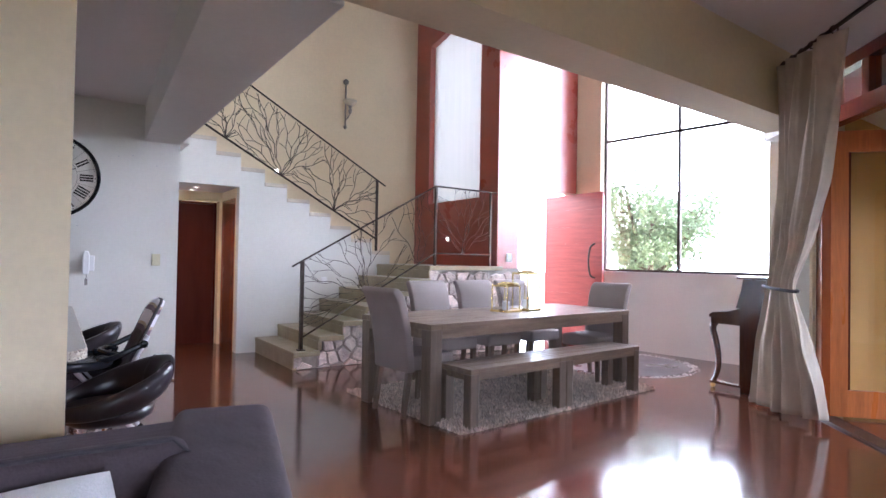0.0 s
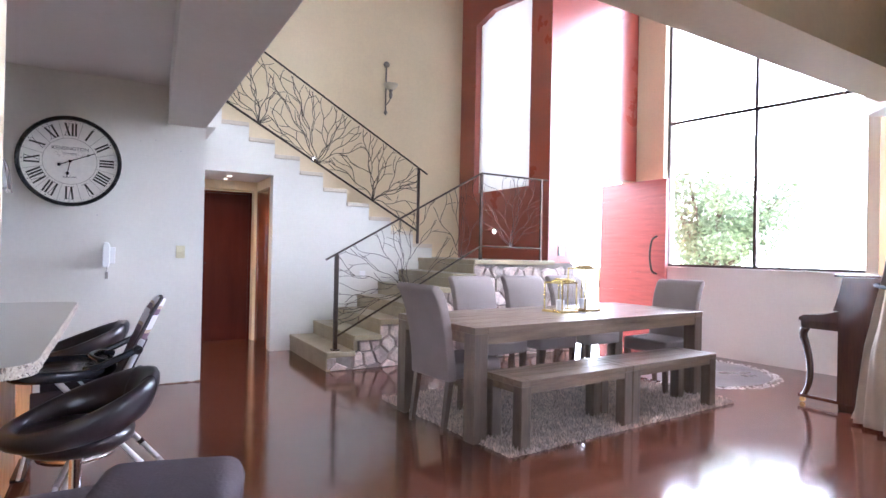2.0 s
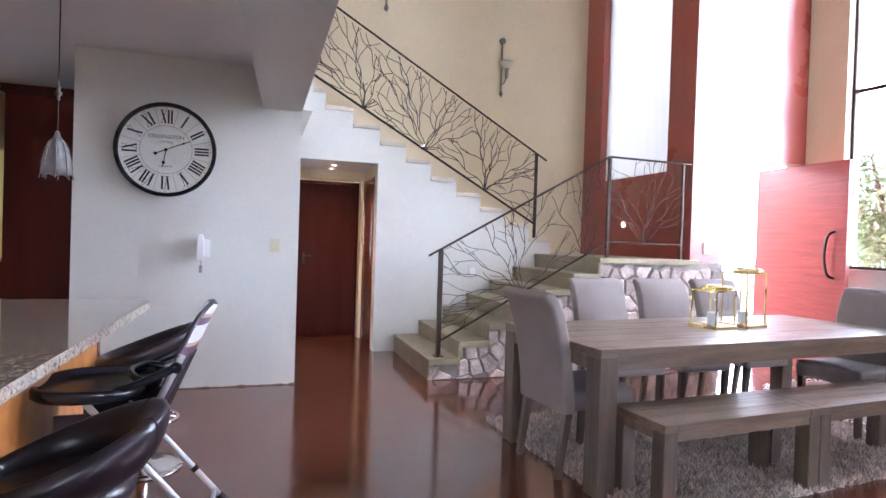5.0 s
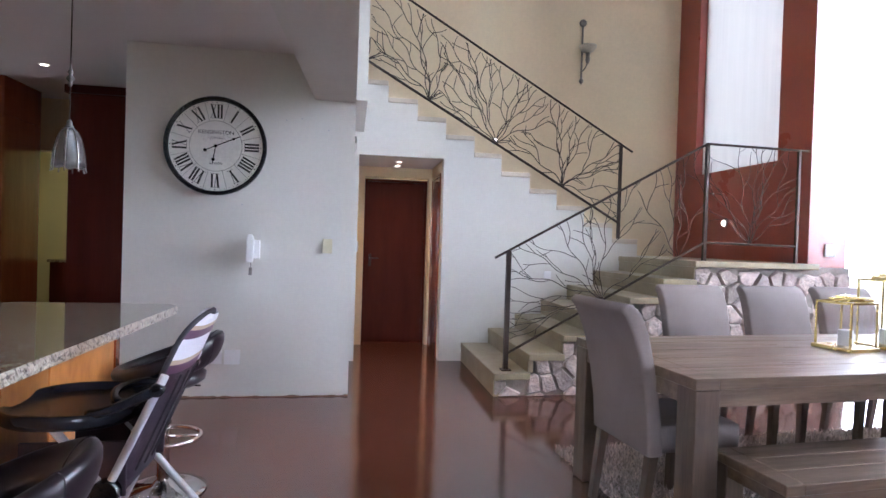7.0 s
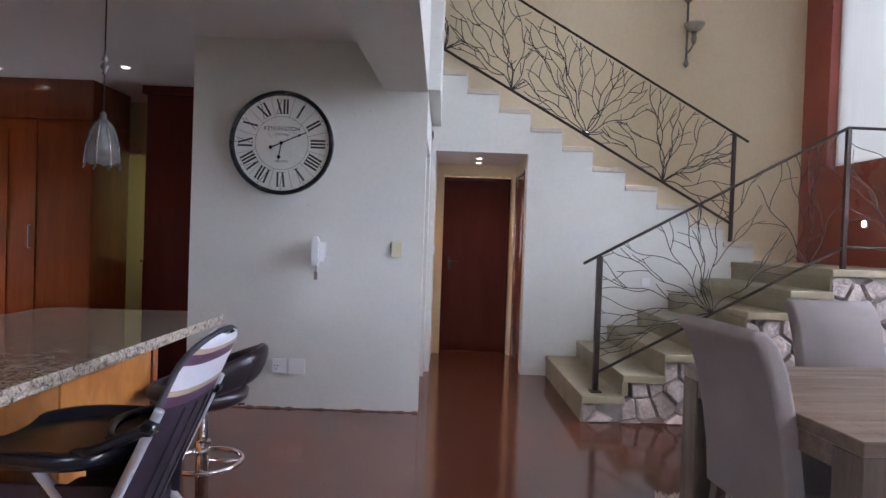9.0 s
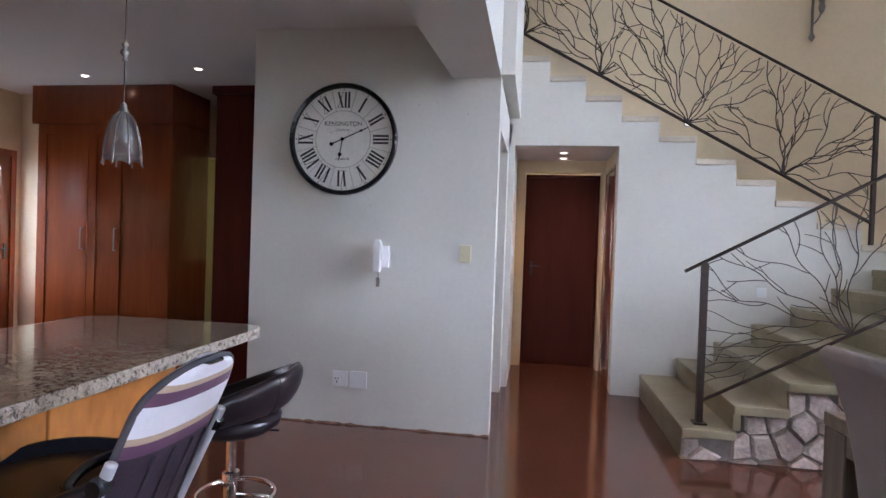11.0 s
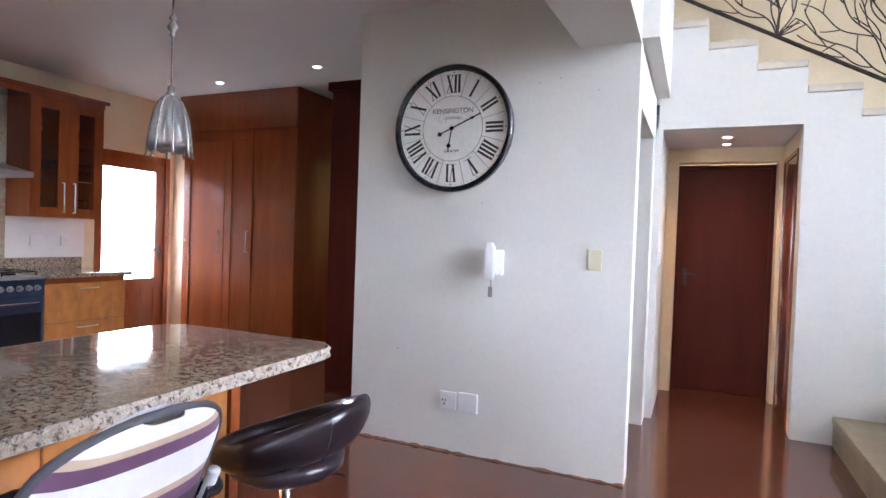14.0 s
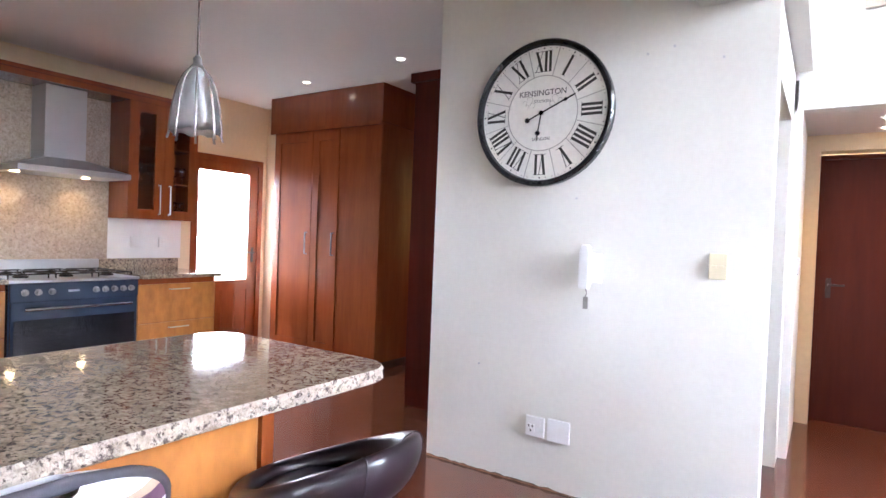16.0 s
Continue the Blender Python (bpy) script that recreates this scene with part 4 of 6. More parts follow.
me = bpy.data.meshes.new("pile")
me.from_pydata(verts.reshape(-1, 3).tolist(), [], faces.tolist())
me.materials.append(M_RUG)
pile = new("pile", me)
pile.parent = rug
tagged(pile, "shaggy wool tufts", "", "", "stuff")


def lantern(at, w, h, label):
    s = thing("lantern", label, "lantern", at, group="table lanterns")
    t = 0.009
    bm = boxes((-w / 2 - 0.01, w / 2 + 0.01, -w / 2 - 0.01, w / 2 + 0.01, 0.0005, 0.02))
    bevel(bm, 0.003)
    part("base", bm, M_BRASS, s)
    for sx in (-1, 1):
        for sy in (-1, 1):
            x, y = sx * (w / 2 - t / 2), sy * (w / 2 - t / 2)
            part("post", boxes((x - t / 2, x + t / 2, y - t / 2, y + t / 2, 0.0205, h - t)), M_BRASS, s)
    bm = bmesh.new()
    a = w / 2
    for r in ((-a, a, -a, -a + t), (-a, a, a - t, a), (-a, -a + t, -a + t, a - t), (a - t, a, -a + t, a - t)):
        box(bm, *r, h - t + 0.0005, h + 0.003)
    part("top_frame", bm, M_BRASS, s)
    bm = boxes((-w * 0.28, w * 0.28, -w * 0.28, w * 0.28, h + 0.0035, h + 0.02), (-w * 0.18, w * 0.18, -w * 0.18, w * 0.18, h + 0.02, h + 0.034))
    part("cap", bm, M_BRASS, s)
    bm = bmesh.new()
    tube(bm, spline([(-a, 0, h), (-a * 1.25, -a * 0.5, h + 0.012), (-a * 0.2, -a * 1.05, h + 0.028), (a * 0.9, -a * 0.8, h + 0.012), (a, 0, h)]), 0.005, 8)
    part("handle", bm, M_BRASS, s)
    for sgn in (-1, 1):
        q = sgn * (a - t / 2)
        p = part("pane", boxes((-a + t, a - t, q - 0.001, q + 0.001, 0.021, h - t)), M_CLEAR, s)
        p.visible_shadow = False
        p = part("pane", boxes((q - 0.001, q + 0.001, -a + t, a - t, 0.021, h - t)), M_CLEAR, s)
        p.visible_shadow = False
    bm = bmesh.new()
    lathe(bm, [(0.035, 0.0205), (0.035, 0.10), (0.03, 0.104), (0.002, 0.102), (0.0015, 0.115)], 18)
    part("candle", bm, M_PILLOW, s, "white pillar candle", smooth=False)


lantern(pose(3.77, 4.30, H, 0, 0, 10), 0.20, 0.255, "small brass-framed glass lantern on the table")
lantern(pose(4.07, 4.34, H, 0, 0, 8), 0.20, 0.375, "tall brass-framed glass lantern on the table")

# round inlay in the floor with a pebble rim
CX, CY, CR = 6.02, 4.72, 0.86
bm = bmesh.new()
lathe(bm, [(CR - 0.05, 0.0), (CR - 0.05, 0.004), (0.0, 0.004)], 72, (CX, CY, 0))
ob = part("floor_inlay", bm, M_SLATE)
tagged(ob, "dark grey round floor inlay by the window", "floor inlay", "", "structure")
bm = bmesh.new()
rng = random.Random(4)
for k in range(420):
    a, r, q = rng.uniform(0, 6.283), CR + rng.uniform(-0.05, 0.05), rng.uniform(0.008, 0.014)
    lathe(bm, [(q, 0.0), (q * 0.95, q * 0.4), (q * 0.5, q * 0.65)], 6, (CX + r * math.cos(a), CY + r * math.sin(a), 0))
tagged(part("pebble_ring", bm, M_PEBBLE, smooth=True), "ring of small white pebbles round the inlay", "pebbles", "", "stuff")

# upright piano against the wall behind the beam's end
pi = thing("upright_piano", "dark walnut upright piano with cabriole legs", "piano", pose(5.74, -0.02, 0))
W = 1.38
for x in (0.0, W - 0.035):
    bm = bmesh.new()
    prism(bm, [(2.70, 0.06), (3.08, 0.06), (3.08, 0.831), (3.12, 0.831), (3.07, 1.0), (3.05, 1.12), (2.70, 1.12)], x, x + 0.035, "x")
    part("side_panel", bm, M_PIANO, pi)
part("case", boxes((0.036, W - 0.036, 2.72, 3.06, 0.06, 1.10)), M_PIANO, pi)
bm = boxes((-0.012, W + 0.012, 2.69, 3.11, 1.122, 1.145))
bevel(bm, 0.006)
part("lid", bm, M_PIANO, pi)
bm = boxes((0.0, W, 3.081, 3.38, 0.66, 0.72))
prism(bm, [(3.081, 0.721), (3.40, 0.721), (3.40, 0.75), (3.36, 0.775), (3.20, 0.79), (3.081, 0.83)], 0.0, 0.04, "x")
prism(bm, [(3.081, 0.721), (3.40, 0.721), (3.40, 0.75), (3.36, 0.775), (3.20, 0.79), (3.081, 0.83)], W - 0.04, W, "x")
part("keybed", bm, M_PIANO, pi)
part("fallboard", boxes((0.041, W - 0.041, 3.10, 3.36, 0.722, 0.775)), M_PIANO, pi)
for x in (0.03, W - 0.03):
    bm = bmesh.new()
    pts = spline([(x, 3.355, 0.66), (x, 3.375, 0.60), (x, 3.345, 0.50), (x, 3.315, 0.35), (x, 3.315, 0.20), (x, 3.35, 0.09), (x, 3.375, 0.062)], 5)
    tube(bm, pts, 0.036, 10, 0.02)
    part("leg", bm, M_PIANO, pi, smooth=True)
    bm = boxes((x - 0.03, x + 0.03, 3.05, 3.40, 0.045, 0.075))
    bevel(bm, 0.008)
    part("toe_block", bm, M_PIANO, pi)
    bm = bmesh.new()
    lathe(bm, [(0.022, -0.012), (0.024, 0), (0.022, 0.012)], 14, (x, 3.37, 0.024), "x")
    part("castor", bm, M_BRASS, pi)
part("plinth", boxes((0.0, W, 2.72, 3.07, 0.003, 0.058)), M_PIANO, pi)

# ---- patio doors and curtain ----
pd = thing("door_patio", "orange varnished timber patio door front with transom lights", "door", kind="structure")


def patio_part(name, rows, mat, parent, label=""):
    bm = bmesh.new()
    for r in rows:
        patio_box(bm, *r)
    bmesh.ops.recalc_face_normals(bm, faces=bm.faces[:])
    return part(name, bm, mat, parent, label)


UEND = 3.75
patio_part("frame", [(0.0, 0.09, 0.03, 0.13, 0.0, 2.9), (UEND - 0.09, UEND, 0.03, 0.13, 0, 2.9), (0.09, UEND - 0.09, 0.03, 0.13, 2.42, 2.55), (0.09, UEND - 0.09, 0.03, 0.13, 2.82, 2.915)], M_CHERRY, pd)
patio_part("track", [(0.0, UEND, 0.0, 0.14, 0.0005, 0.018)], M_FRAME, pd, "dark metal floor track")
for k in range(5):
    u = 0.62 + 0.78 * k
    if u < UEND - 0.2:
        patio_part("transom_post", [(u, u + 0.09, 0.035, 0.125, 2.551, 2.819)], M_CHERRY, pd)
for k in range(5):
    u0 = 0.091 if k == 0 else 0.62 + 0.78 * (k - 1) + 0.092
    u1 = min(0.62 + 0.78 * k - 0.002, UEND - 0.092)
    p = patio_part("transom_pane", [(u0, u1, 0.075, 0.08, 2.552, 2.818)], M_GLASS, pd)
    p.visible_shadow = False
# one leaf standing open outwards
leaf = thing("patio_door_leaf", "open orange timber glazed patio door leaf", "door", pose(5.50, 2.17, 0.0, 0, 0, -47), kind="structure")
lw = 0.86
part("stile", boxes((0.0, 0.13, -0.022, 0.022, 0.02, 2.40)), M_PATIO, leaf)
part("stile", boxes((lw - 0.13, lw, -0.022, 0.022, 0.02, 2.40)), M_PATIO, leaf)
part("rail", boxes((0.131, lw - 0.131, -0.022, 0.022, 0.02, 0.24)), M_PATIO, leaf)
part("rail", boxes((0.131, lw - 0.131, -0.022, 0.022, 2.22, 2.40)), M_PATIO, leaf)
part("glazing_bead", boxes((0.131, 0.15, -0.012, 0.012, 0.241, 2.219), (lw - 0.15, lw - 0.131, -0.012, 0.012, 0.241, 2.219)), M_MAHOG, leaf)
p = part("pane", boxes((0.151, lw - 0.151, -0.003, 0.003, 0.241, 2.219)), M_GLASS, leaf)
p.visible_shadow = False
bm = boxes((0.76, 0.80, -0.032, -0.0225, 0.95, 1.25))
tube(bm, [(0.78, -0.03, 1.20), (0.78, -0.07, 1.20), (0.78, -0.07, 1.02), (0.78, -0.03, 1.02)], 0.009, 8)
part("handle", bm, M_BRASS, leaf, "brass pull handle")
# second leaf folded further along, and fixed glazing
for k in range(3):
    u0 = 1.32 + 0.81 * k
    patio_part("fixed_leaf", [(u0, u0 + 0.1, 0.05, 0.095, 0.02, 2.415), (u0 + 0.69, u0 + 0.79, 0.05, 0.095, 0.02, 2.415), (u0 + 0.1, u0 + 0.69, 0.05, 0.095, 0.02, 0.22), (u0 + 0.1, u0 + 0.69, 0.05, 0.095, 2.28, 2.415)], M_PATIO, pd)
    p = patio_part("pane", [(u0 + 0.1, u0 + 0.69, 0.07, 0.075, 0.221, 2.279)], M_GLASS, pd)
    p.visible_shadow = False

rod = thing("curtain_rail", "dark iron curtain rail with a glass finial", "curtain rail")
RV, RZ = -0.58, 2.75
bm = bmesh.new()
a, b = Vector(on_patio(0.68, RV, RZ)), Vector(on_patio(3.7, RV, RZ))
tube(bm, [a, b], 0.014, 10)
part("rod", bm, M_IRON, rod)
for u in (2.3, 3.6):
    bm = bmesh.new()
    tube(bm, [Vector(on_patio(u, RV, RZ)), Vector(on_patio(u, RV, LIV - 0.002))], 0.008, 8)
    part("bracket", bm, M_IRON, rod)
bm = bmesh.new()
tip = Vector(on_patio(0.55, RV, RZ))
tube(bm, [a, a + (tip - a) * 0.3], 0.018, 8, 0.03)
part("collar", bm, M_IRON, rod)
bm = bmesh.new()
tube(bm, [a + (tip - a) * 0.3, tip], 0.018, 4, 0.05)
part("finial", bm, M_ALABASTER, rod, "pale glass finial")
for k in range(6):
    bm = bmesh.new()
    c = Vector(on_patio(0.78 + 0.13 * k, RV, RZ))
    tube(bm, [c + Vector((DN.x * 0.024 * math.cos(t), DN.y * 0.024 * math.cos(t), 0.024 * math.sin(t) - 0.008)) for t in (2 * math.pi * j / 16 for j in range(16))], 0.004, 6, closed=True)
    part("ring", bm, M_IRON, rod)

cur = thing("curtain", "taupe satin curtain gathered with a tieback", "curtain")
bm = bmesh.new()
# height, first and last edge along the front, distance from it
HANG = [(0.035, -0.36, 0.52, -0.38), (0.38, -0.25, 0.60, -0.38), (0.78, -0.06, 0.60, -0.39), (1.0, 0.03, 0.57, -0.40), (1.08, 0.06, 0.57, -0.40), (1.16, 0.13, 0.62, -0.41), (1.42, 0.30, 0.87, -0.43), (1.85, 0.46, 1.17, -0.48), (2.40, 0.64, 1.38, -0.545), (2.72, 0.73, 1.50, -0.58)]
rows, cols_n = 60, 120


def hang_at(z):
    for (z0, *p), (z1, *q) in zip(HANG, HANG[1:]):
        if z <= z1:
            t = (z - z0) / (z1 - z0)
            return [i + (j - i) * t for i, j in zip(p, q)]
    return HANG[-1][1:]


grid = []
for i in range(rows + 1):
    z = 0.035 + (2.72 - 0.035) * i / rows
    u0, u1, v_mid = hang_at(z)
    free = min(1.0, abs(z - 1.08) / 0.45)
    row = []
    for k in range(cols_n + 1):
        q = k / cols_n
        low = max(0.0, 1.08 - z)
        bend = 0.10 * math.sin(q * math.pi) * max(0.0, z - 1.08) / 1.6
        u = u0 + (u1 - u0) * (q + 0.03 * math.sin(q * 17 + z)) - bend * 0.3
        ph = q * math.pi * 11 + 0.9 * math.sin(z * 1.3) + 1.6 * q * math.sin(z * 0.9 + 1.0)
        fold = math.sin(ph) + 0.3 * math.sin(2.3 * ph + z * 2.1) + 0.35 * math.sin(q * 9 + z * 3.0) * free
        v = v_mid + (0.018 + 0.034 * free) * fold + 0.22 * low * q ** 1.5
        lift = 0.10 * max(0.0, q - 0.55) * max(0.0, 1.0 - z)
        row.append(bm.verts.new(on_patio(u, v, z + lift)))
    grid.append(row)
for i in range(rows):
    for k in range(cols_n):
        bm.faces.new((grid[i][k], grid[i][k + 1], grid[i + 1][k + 1], grid[i + 1][k]))
ob = part("drape", bm, M_CURTAIN, cur, smooth=True)
mod = ob.modifiers.new("thickness", "SOLIDIFY")
mod.thickness = 0.004
bm = bmesh.new()
tube(bm, [on_patio(0.315 + 0.27 * math.cos(t), -0.40 + 0.06 * math.sin(t), 1.08 - 0.012 * math.cos(t)) for t in (2 * math.pi * k / 28 for k in range(28))], 0.013, 8, closed=True)
part("tieback", bm, M_PIPING, cur, "dark cord tieback")

# ---- sofa ----
sofa = thing("sofa", "mauve-grey upholstered sofa with piped loose cushions", "sofa", pose(-0.10, -0.09, 0))
bm = boxes((-1.75, 0.56, 1.74, 1.95, 0.10, 0.785))
bevel(bm, 0.05, 4)
part("back", bm, M_SOFA, sofa, smooth=True)
bm = boxes((-0.285, 0.0, -0.95, 0.0, 0.10, 0.80))
bevel(bm, 0.05, 4)
ARM = pose(0.80, 1.955, 0, 0, 0, -14)
bmesh.ops.transform(bm, matrix=ARM, verts=bm.verts)
part("arm", bm, M_SOFA, sofa, smooth=True)
bm = boxes((-2.0, -1.755, 0.98, 1.96, 0.10, 0.80))
bevel(bm, 0.05, 4)
part("arm", bm, M_SOFA, sofa, smooth=True)
part("base", boxes((-1.75, 0.50, 1.0, 1.71, 0.10, 0.28)), M_SOFA, sofa)
for x in (-1.7, 0.6):
    for y in (1.05, 1.85):
        part("foot", boxes((x, x + 0.06, y, y + 0.06, 0.002, 0.099)), M_MAHOG, sofa)


def cushion(bm, w, d, h, puff=0.35, n=14):
    """A soft pad lying in x, y, its thickness in z, pinched at the corners."""
    vs = {}
    for side in (1, -1):
        for i in range(n + 1):
            for j in range(n + 1):
                u, v = 2 * i / n - 1, 2 * j / n - 1
                edge = max(abs(u), abs(v))
                if side == -1 and edge == 1:
                    vs[side, i, j] = vs[1, i, j]
                    continue
                f = max(0.0, (1 - u ** 4) * (1 - v ** 4)) ** puff
                pin = 1 - 0.05 * (abs(u) * abs(v)) ** 2
                wob = 0.006 * math.sin(5 * u + 3 * v) if edge < 1 else 0
                vs[side, i, j] = bm.verts.new((u * w / 2 * pin, v * d / 2 * pin, side * h / 2 * f + wob))
    for side in (1, -1):
        for i in range(n):
            for j in range(n):
                f = [vs[side, i, j], vs[side, i + 1, j], vs[side, i + 1, j + 1], vs[side, i, j + 1]]
                bm.faces.new(f if side == 1 else f[::-1])


for x in (-1.19, -0.06):
    bm = boxes((x - 0.55, x + 0.55, 0.99, 1.60, 0.285, 0.46))
    bevel(bm, 0.045, 4)
    part("seat_cushion", bm, M_SOFA, sofa, smooth=True)
    bm = bmesh.new()
    box(bm, -0.55, 0.55, -0.20, 0.20, -0.09, 0.09)
    bevel(bm, 0.055, 4)
    m = pose(x, 1.615, 0.625, 76, 0, 0)
    bmesh.ops.transform(bm, matrix=m, verts=bm.verts)
    c = part("back_cushion", bm, M_SOFA, sofa, smooth=True)
    bm = bmesh.new()
    e = 0.035
    loop = [(-0.55 + e, -0.20), (0.55 - e, -0.20), (0.55, -0.20 + e), (0.55, 0.20 - e), (0.55 - e, 0.20), (-0.55 + e, 0.20), (-0.55, 0.20 - e), (-0.55, -0.20 + e)]
    tube(bm, [m @ Vector((a * 0.985, b * 0.965, 0.082)) for a, b in loop], 0.006, 6, closed=True)
    part("piping", bm, M_PIPING, c, "dark piping")
bm = bmesh.new()
tube(bm, [ARM @ p for p in spline([(-0.003, -0.92, 0.745), (-0.003, -0.5, 0.752), (-0.004, -0.06, 0.75), (-0.012, -0.012, 0.70), (-0.012, -0.012, 0.15)])], 0.006, 6)
part("piping", bm, M_PIPING, sofa, "dark piping")
bm = bmesh.new()
cushion(bm, 0.50, 0.50, 0.16)
ob = part("pillow", bm, M_PILLOW, smooth=True)
ob.matrix_world = pose(0.0, 1.32, 0.565, 66, -9, -8)
tagged(ob, "plump white cotton scatter pillow on the sofa", "pillow")


# ---- kitchen ----
isl = thing("kitchen_island", "honey maple island unit with granite overhang", "kitchen island")
bm = boxes((-0.55, 0.005, 2.75, 4.59, 0.10, 0.845))
part("body", bm, M_MAPLE, isl)
part("plinth", boxes((-0.50, -0.045, 2.80, 4.55, 0.0, 0.099)), M_PLINTHSHADE, isl)
for i in range(3):
    y0 = 2.77 + i * 0.605
    bm = boxes((0.0055, 0.020, y0, y0 + 0.597, 0.12, 0.84))
    bevel(bm, 0.003, 1)
    part("panel", bm, M_MAPLE, isl)
part("end_post", boxes((-0.025, 0.022, 4.591, 4.633, 0.0, 0.845)), M_CHERRY, isl)
part("end_panel", boxes((-0.56, -0.026, 4.591, 4.623, 0.0, 0.845)), M_MAHOG, isl)

# granite top: one outline with rounded corners
def rounded(x0, x1, y0, y1, r, n=8):
    pts = []
    for cx, cy, a0 in ((x1 - r, y1 - r, 0), (x0 + r, y1 - r, 90), (x0 + r, y0 + r, 180), (x1 - r, y0 + r, 270)):
        for k in range(n + 1):
            a = radians(a0 + 90 * k / n)
            pts.append((cx + r * math.cos(a), cy + r * math.sin(a)))
    return pts


top = thing("island_worktop", "speckled granite worktop with a chiselled edge", "worktop")
bm = bmesh.new()
prism(bm, rounded(-0.672, 0.222, 2.62, 4.945, 0.12), 0.849, 0.888, "z")
part("slab", bm, M_GRANITE, top)
bm = bmesh.new()
rng = random.Random(9)
out = rounded(-0.672, 0.222, 2.62, 4.945, 0.12, 8)
dense = []
for a, b in zip(out, out[1:] + out[:1]):
    d = math.dist(a, b)
    k = max(1, int(d / 0.025))
    dense += [(a[0] + (b[0] - a[0]) * i / k, a[1] + (b[1] - a[1]) * i / k) for i in range(k)]
mx, my = -0.225, 3.77
rings = []
for z in (0.8475, 0.852, 0.861, 0.871, 0.881, 0.8885):
    ring = []
    for x, y in dense:
        e = Vector((x - mx, (y - my) * 0.4)).normalized()
        j = (0.002 if z in (0.8475, 0.8885) else 0.010) * rng.uniform(0.2, 1.0)
        ring.append(bm.verts.new((x + e.x * j, y + e.y * j, z)))
    rings.append(ring)
m = len(dense)
for u, v in zip(rings, rings[1:]):
    for k in range(m):
        bm.faces.new((u[k], u[(k + 1) % m], v[(k + 1) % m], v[k]))
part("chiselled_edge", bm, M_GRANITE_EDGE, top, "rough chiselled granite edge")


def cabinet_front(parent, x, y0, y1, z0, z1, mat, handle="bar", inset=None, name="drawer"):
    """A door or drawer front facing +x, with its handle."""
    bm = boxes((x, x + 0.02, y0 + 0.003, y1 - 0.003, z0 + 0.003, z1 - 0.003))
    bevel(bm, 0.003, 1)
    d = part(name, bm, mat, parent)
    if handle:
        ym = (y0 + y1) / 2
        bm = bmesh.new()
        tube(bm, [(x + 0.02, ym - 0.09, z1 - 0.05), (x + 0.045, ym - 0.09, z1 - 0.05), (x + 0.045, ym + 0.09, z1 - 0.05), (x + 0.02, ym + 0.09, z1 - 0.05)], 0.005, 8)
        part("handle", bm, M_STEEL, d, "slim steel handle")
    return d


KW = -4.2
RUN = pose(0, 0.05, 0)
for y0, y1, lab in ((6.07, 6.81, "maple drawer unit beside the range"), (4.42, 5.13, "maple drawer unit by the range")):
    u = thing("base_cabinet", lab, "kitchen cabinet", RUN, group="kitchen base units")
    part("body", boxes((KW + 0.02, -3.50, y0, y1, 0.1, 0.845)), M_CHERRY, u)
    part("plinth", boxes((KW + 0.02, -3.56, y0, y1, 0.0, 0.099)), M_PLINTHSHADE, u)
    for z0, z1 in ((0.12, 0.46), (0.46, 0.80)):
        cabinet_front(u, -3.499, y0, y1, z0, z1, M_MAPLE)
w = thing("kitchen_worktop", "speckled granite worktop along the wall", "worktop", RUN)
for y0, y1 in ((4.40, 5.135), (6.065, 6.85)):
    bm = boxes((KW + 0.002, -3.44, y0, y1, 0.847, 0.883))
    bevel(bm, 0.006)
    part("slab", bm, M_GRANITE, w)
    part("upstand", boxes((KW + 0.002, KW + 0.025, y0, y1, 0.8835, 0.985)), M_GRANITE, w)
ob = part("splashback", boxes((KW + 0.001, KW + 0.022, 4.45, 6.20, 0.986, 2.42)), M_GRANITE_WALL)
tagged(ob, "full-height speckled granite splashback behind the range", "splashback", "", "structure")
ob = part("splash_panel", boxes((KW + 0.001, KW + 0.012, 6.202, 6.93, 0.986, 1.36)), M_WHITE)
tagged(ob, "white painted panel under the wall cabinet", "wall panel", "", "structure")
plate("kitchen_socket", "white plug socket over the worktop", "socket", pose(KW + 0.012, 6.47, 1.145, 0, 0, 90), 0.12, 0.10, M_WHITE, [(0, 0.01, 0.02, 0.03)], "kitchen sockets")
plate("kitchen_socket", "white plug socket over the worktop", "socket", pose(KW + 0.012, 6.73, 1.145, 0, 0, 90), 0.08, 0.10, M_WHITE, [(0, 0.01, 0.02, 0.03)], "kitchen sockets")

# range cooker
rg = thing("range_cooker", "navy blue enamelled range cooker with steel trim", "range cooker", RUN)
part("body", boxes((KW + 0.03, -3.475, 5.14, 6.06, 0.10, 0.85)), M_NAVY, rg)
part("plinth", boxes((KW + 0.05, -3.53, 5.16, 6.04, 0.002, 0.099)), M_BLACK, rg)
bm = boxes((KW + 0.03, -3.445, 5.137, 6.063, 0.851, 0.873))
bevel(bm, 0.004)
part("hob", bm, M_STEEL, rg)
part("back_rail", boxes((KW + 0.03, KW + 0.06, 5.137, 6.063, 0.8735, 0.985)), M_STEEL, rg)
bm = boxes((-3.474, -3.45, 5.145, 6.055, 0.715, 0.848))
bevel(bm, 0.004)
part("control_panel", bm, M_NAVY, rg)
for y in (5.235, 5.32, 5.41, 5.72, 5.79, 5.86, 5.93, 5.995):
    bm = bmesh.new()
    lathe(bm, [(0.025, 0.0), (0.025, 0.006), (0.018, 0.008), (0.017, 0.03), (0.0, 0.031)], 16, (-3.4495, y, 0.782), "x")
    part("knob", bm, M_PEWTER, rg, smooth=False)
bm = boxes((-3.474, -3.452, 5.15, 6.05, 0.17, 0.71))
bevel(bm, 0.004)
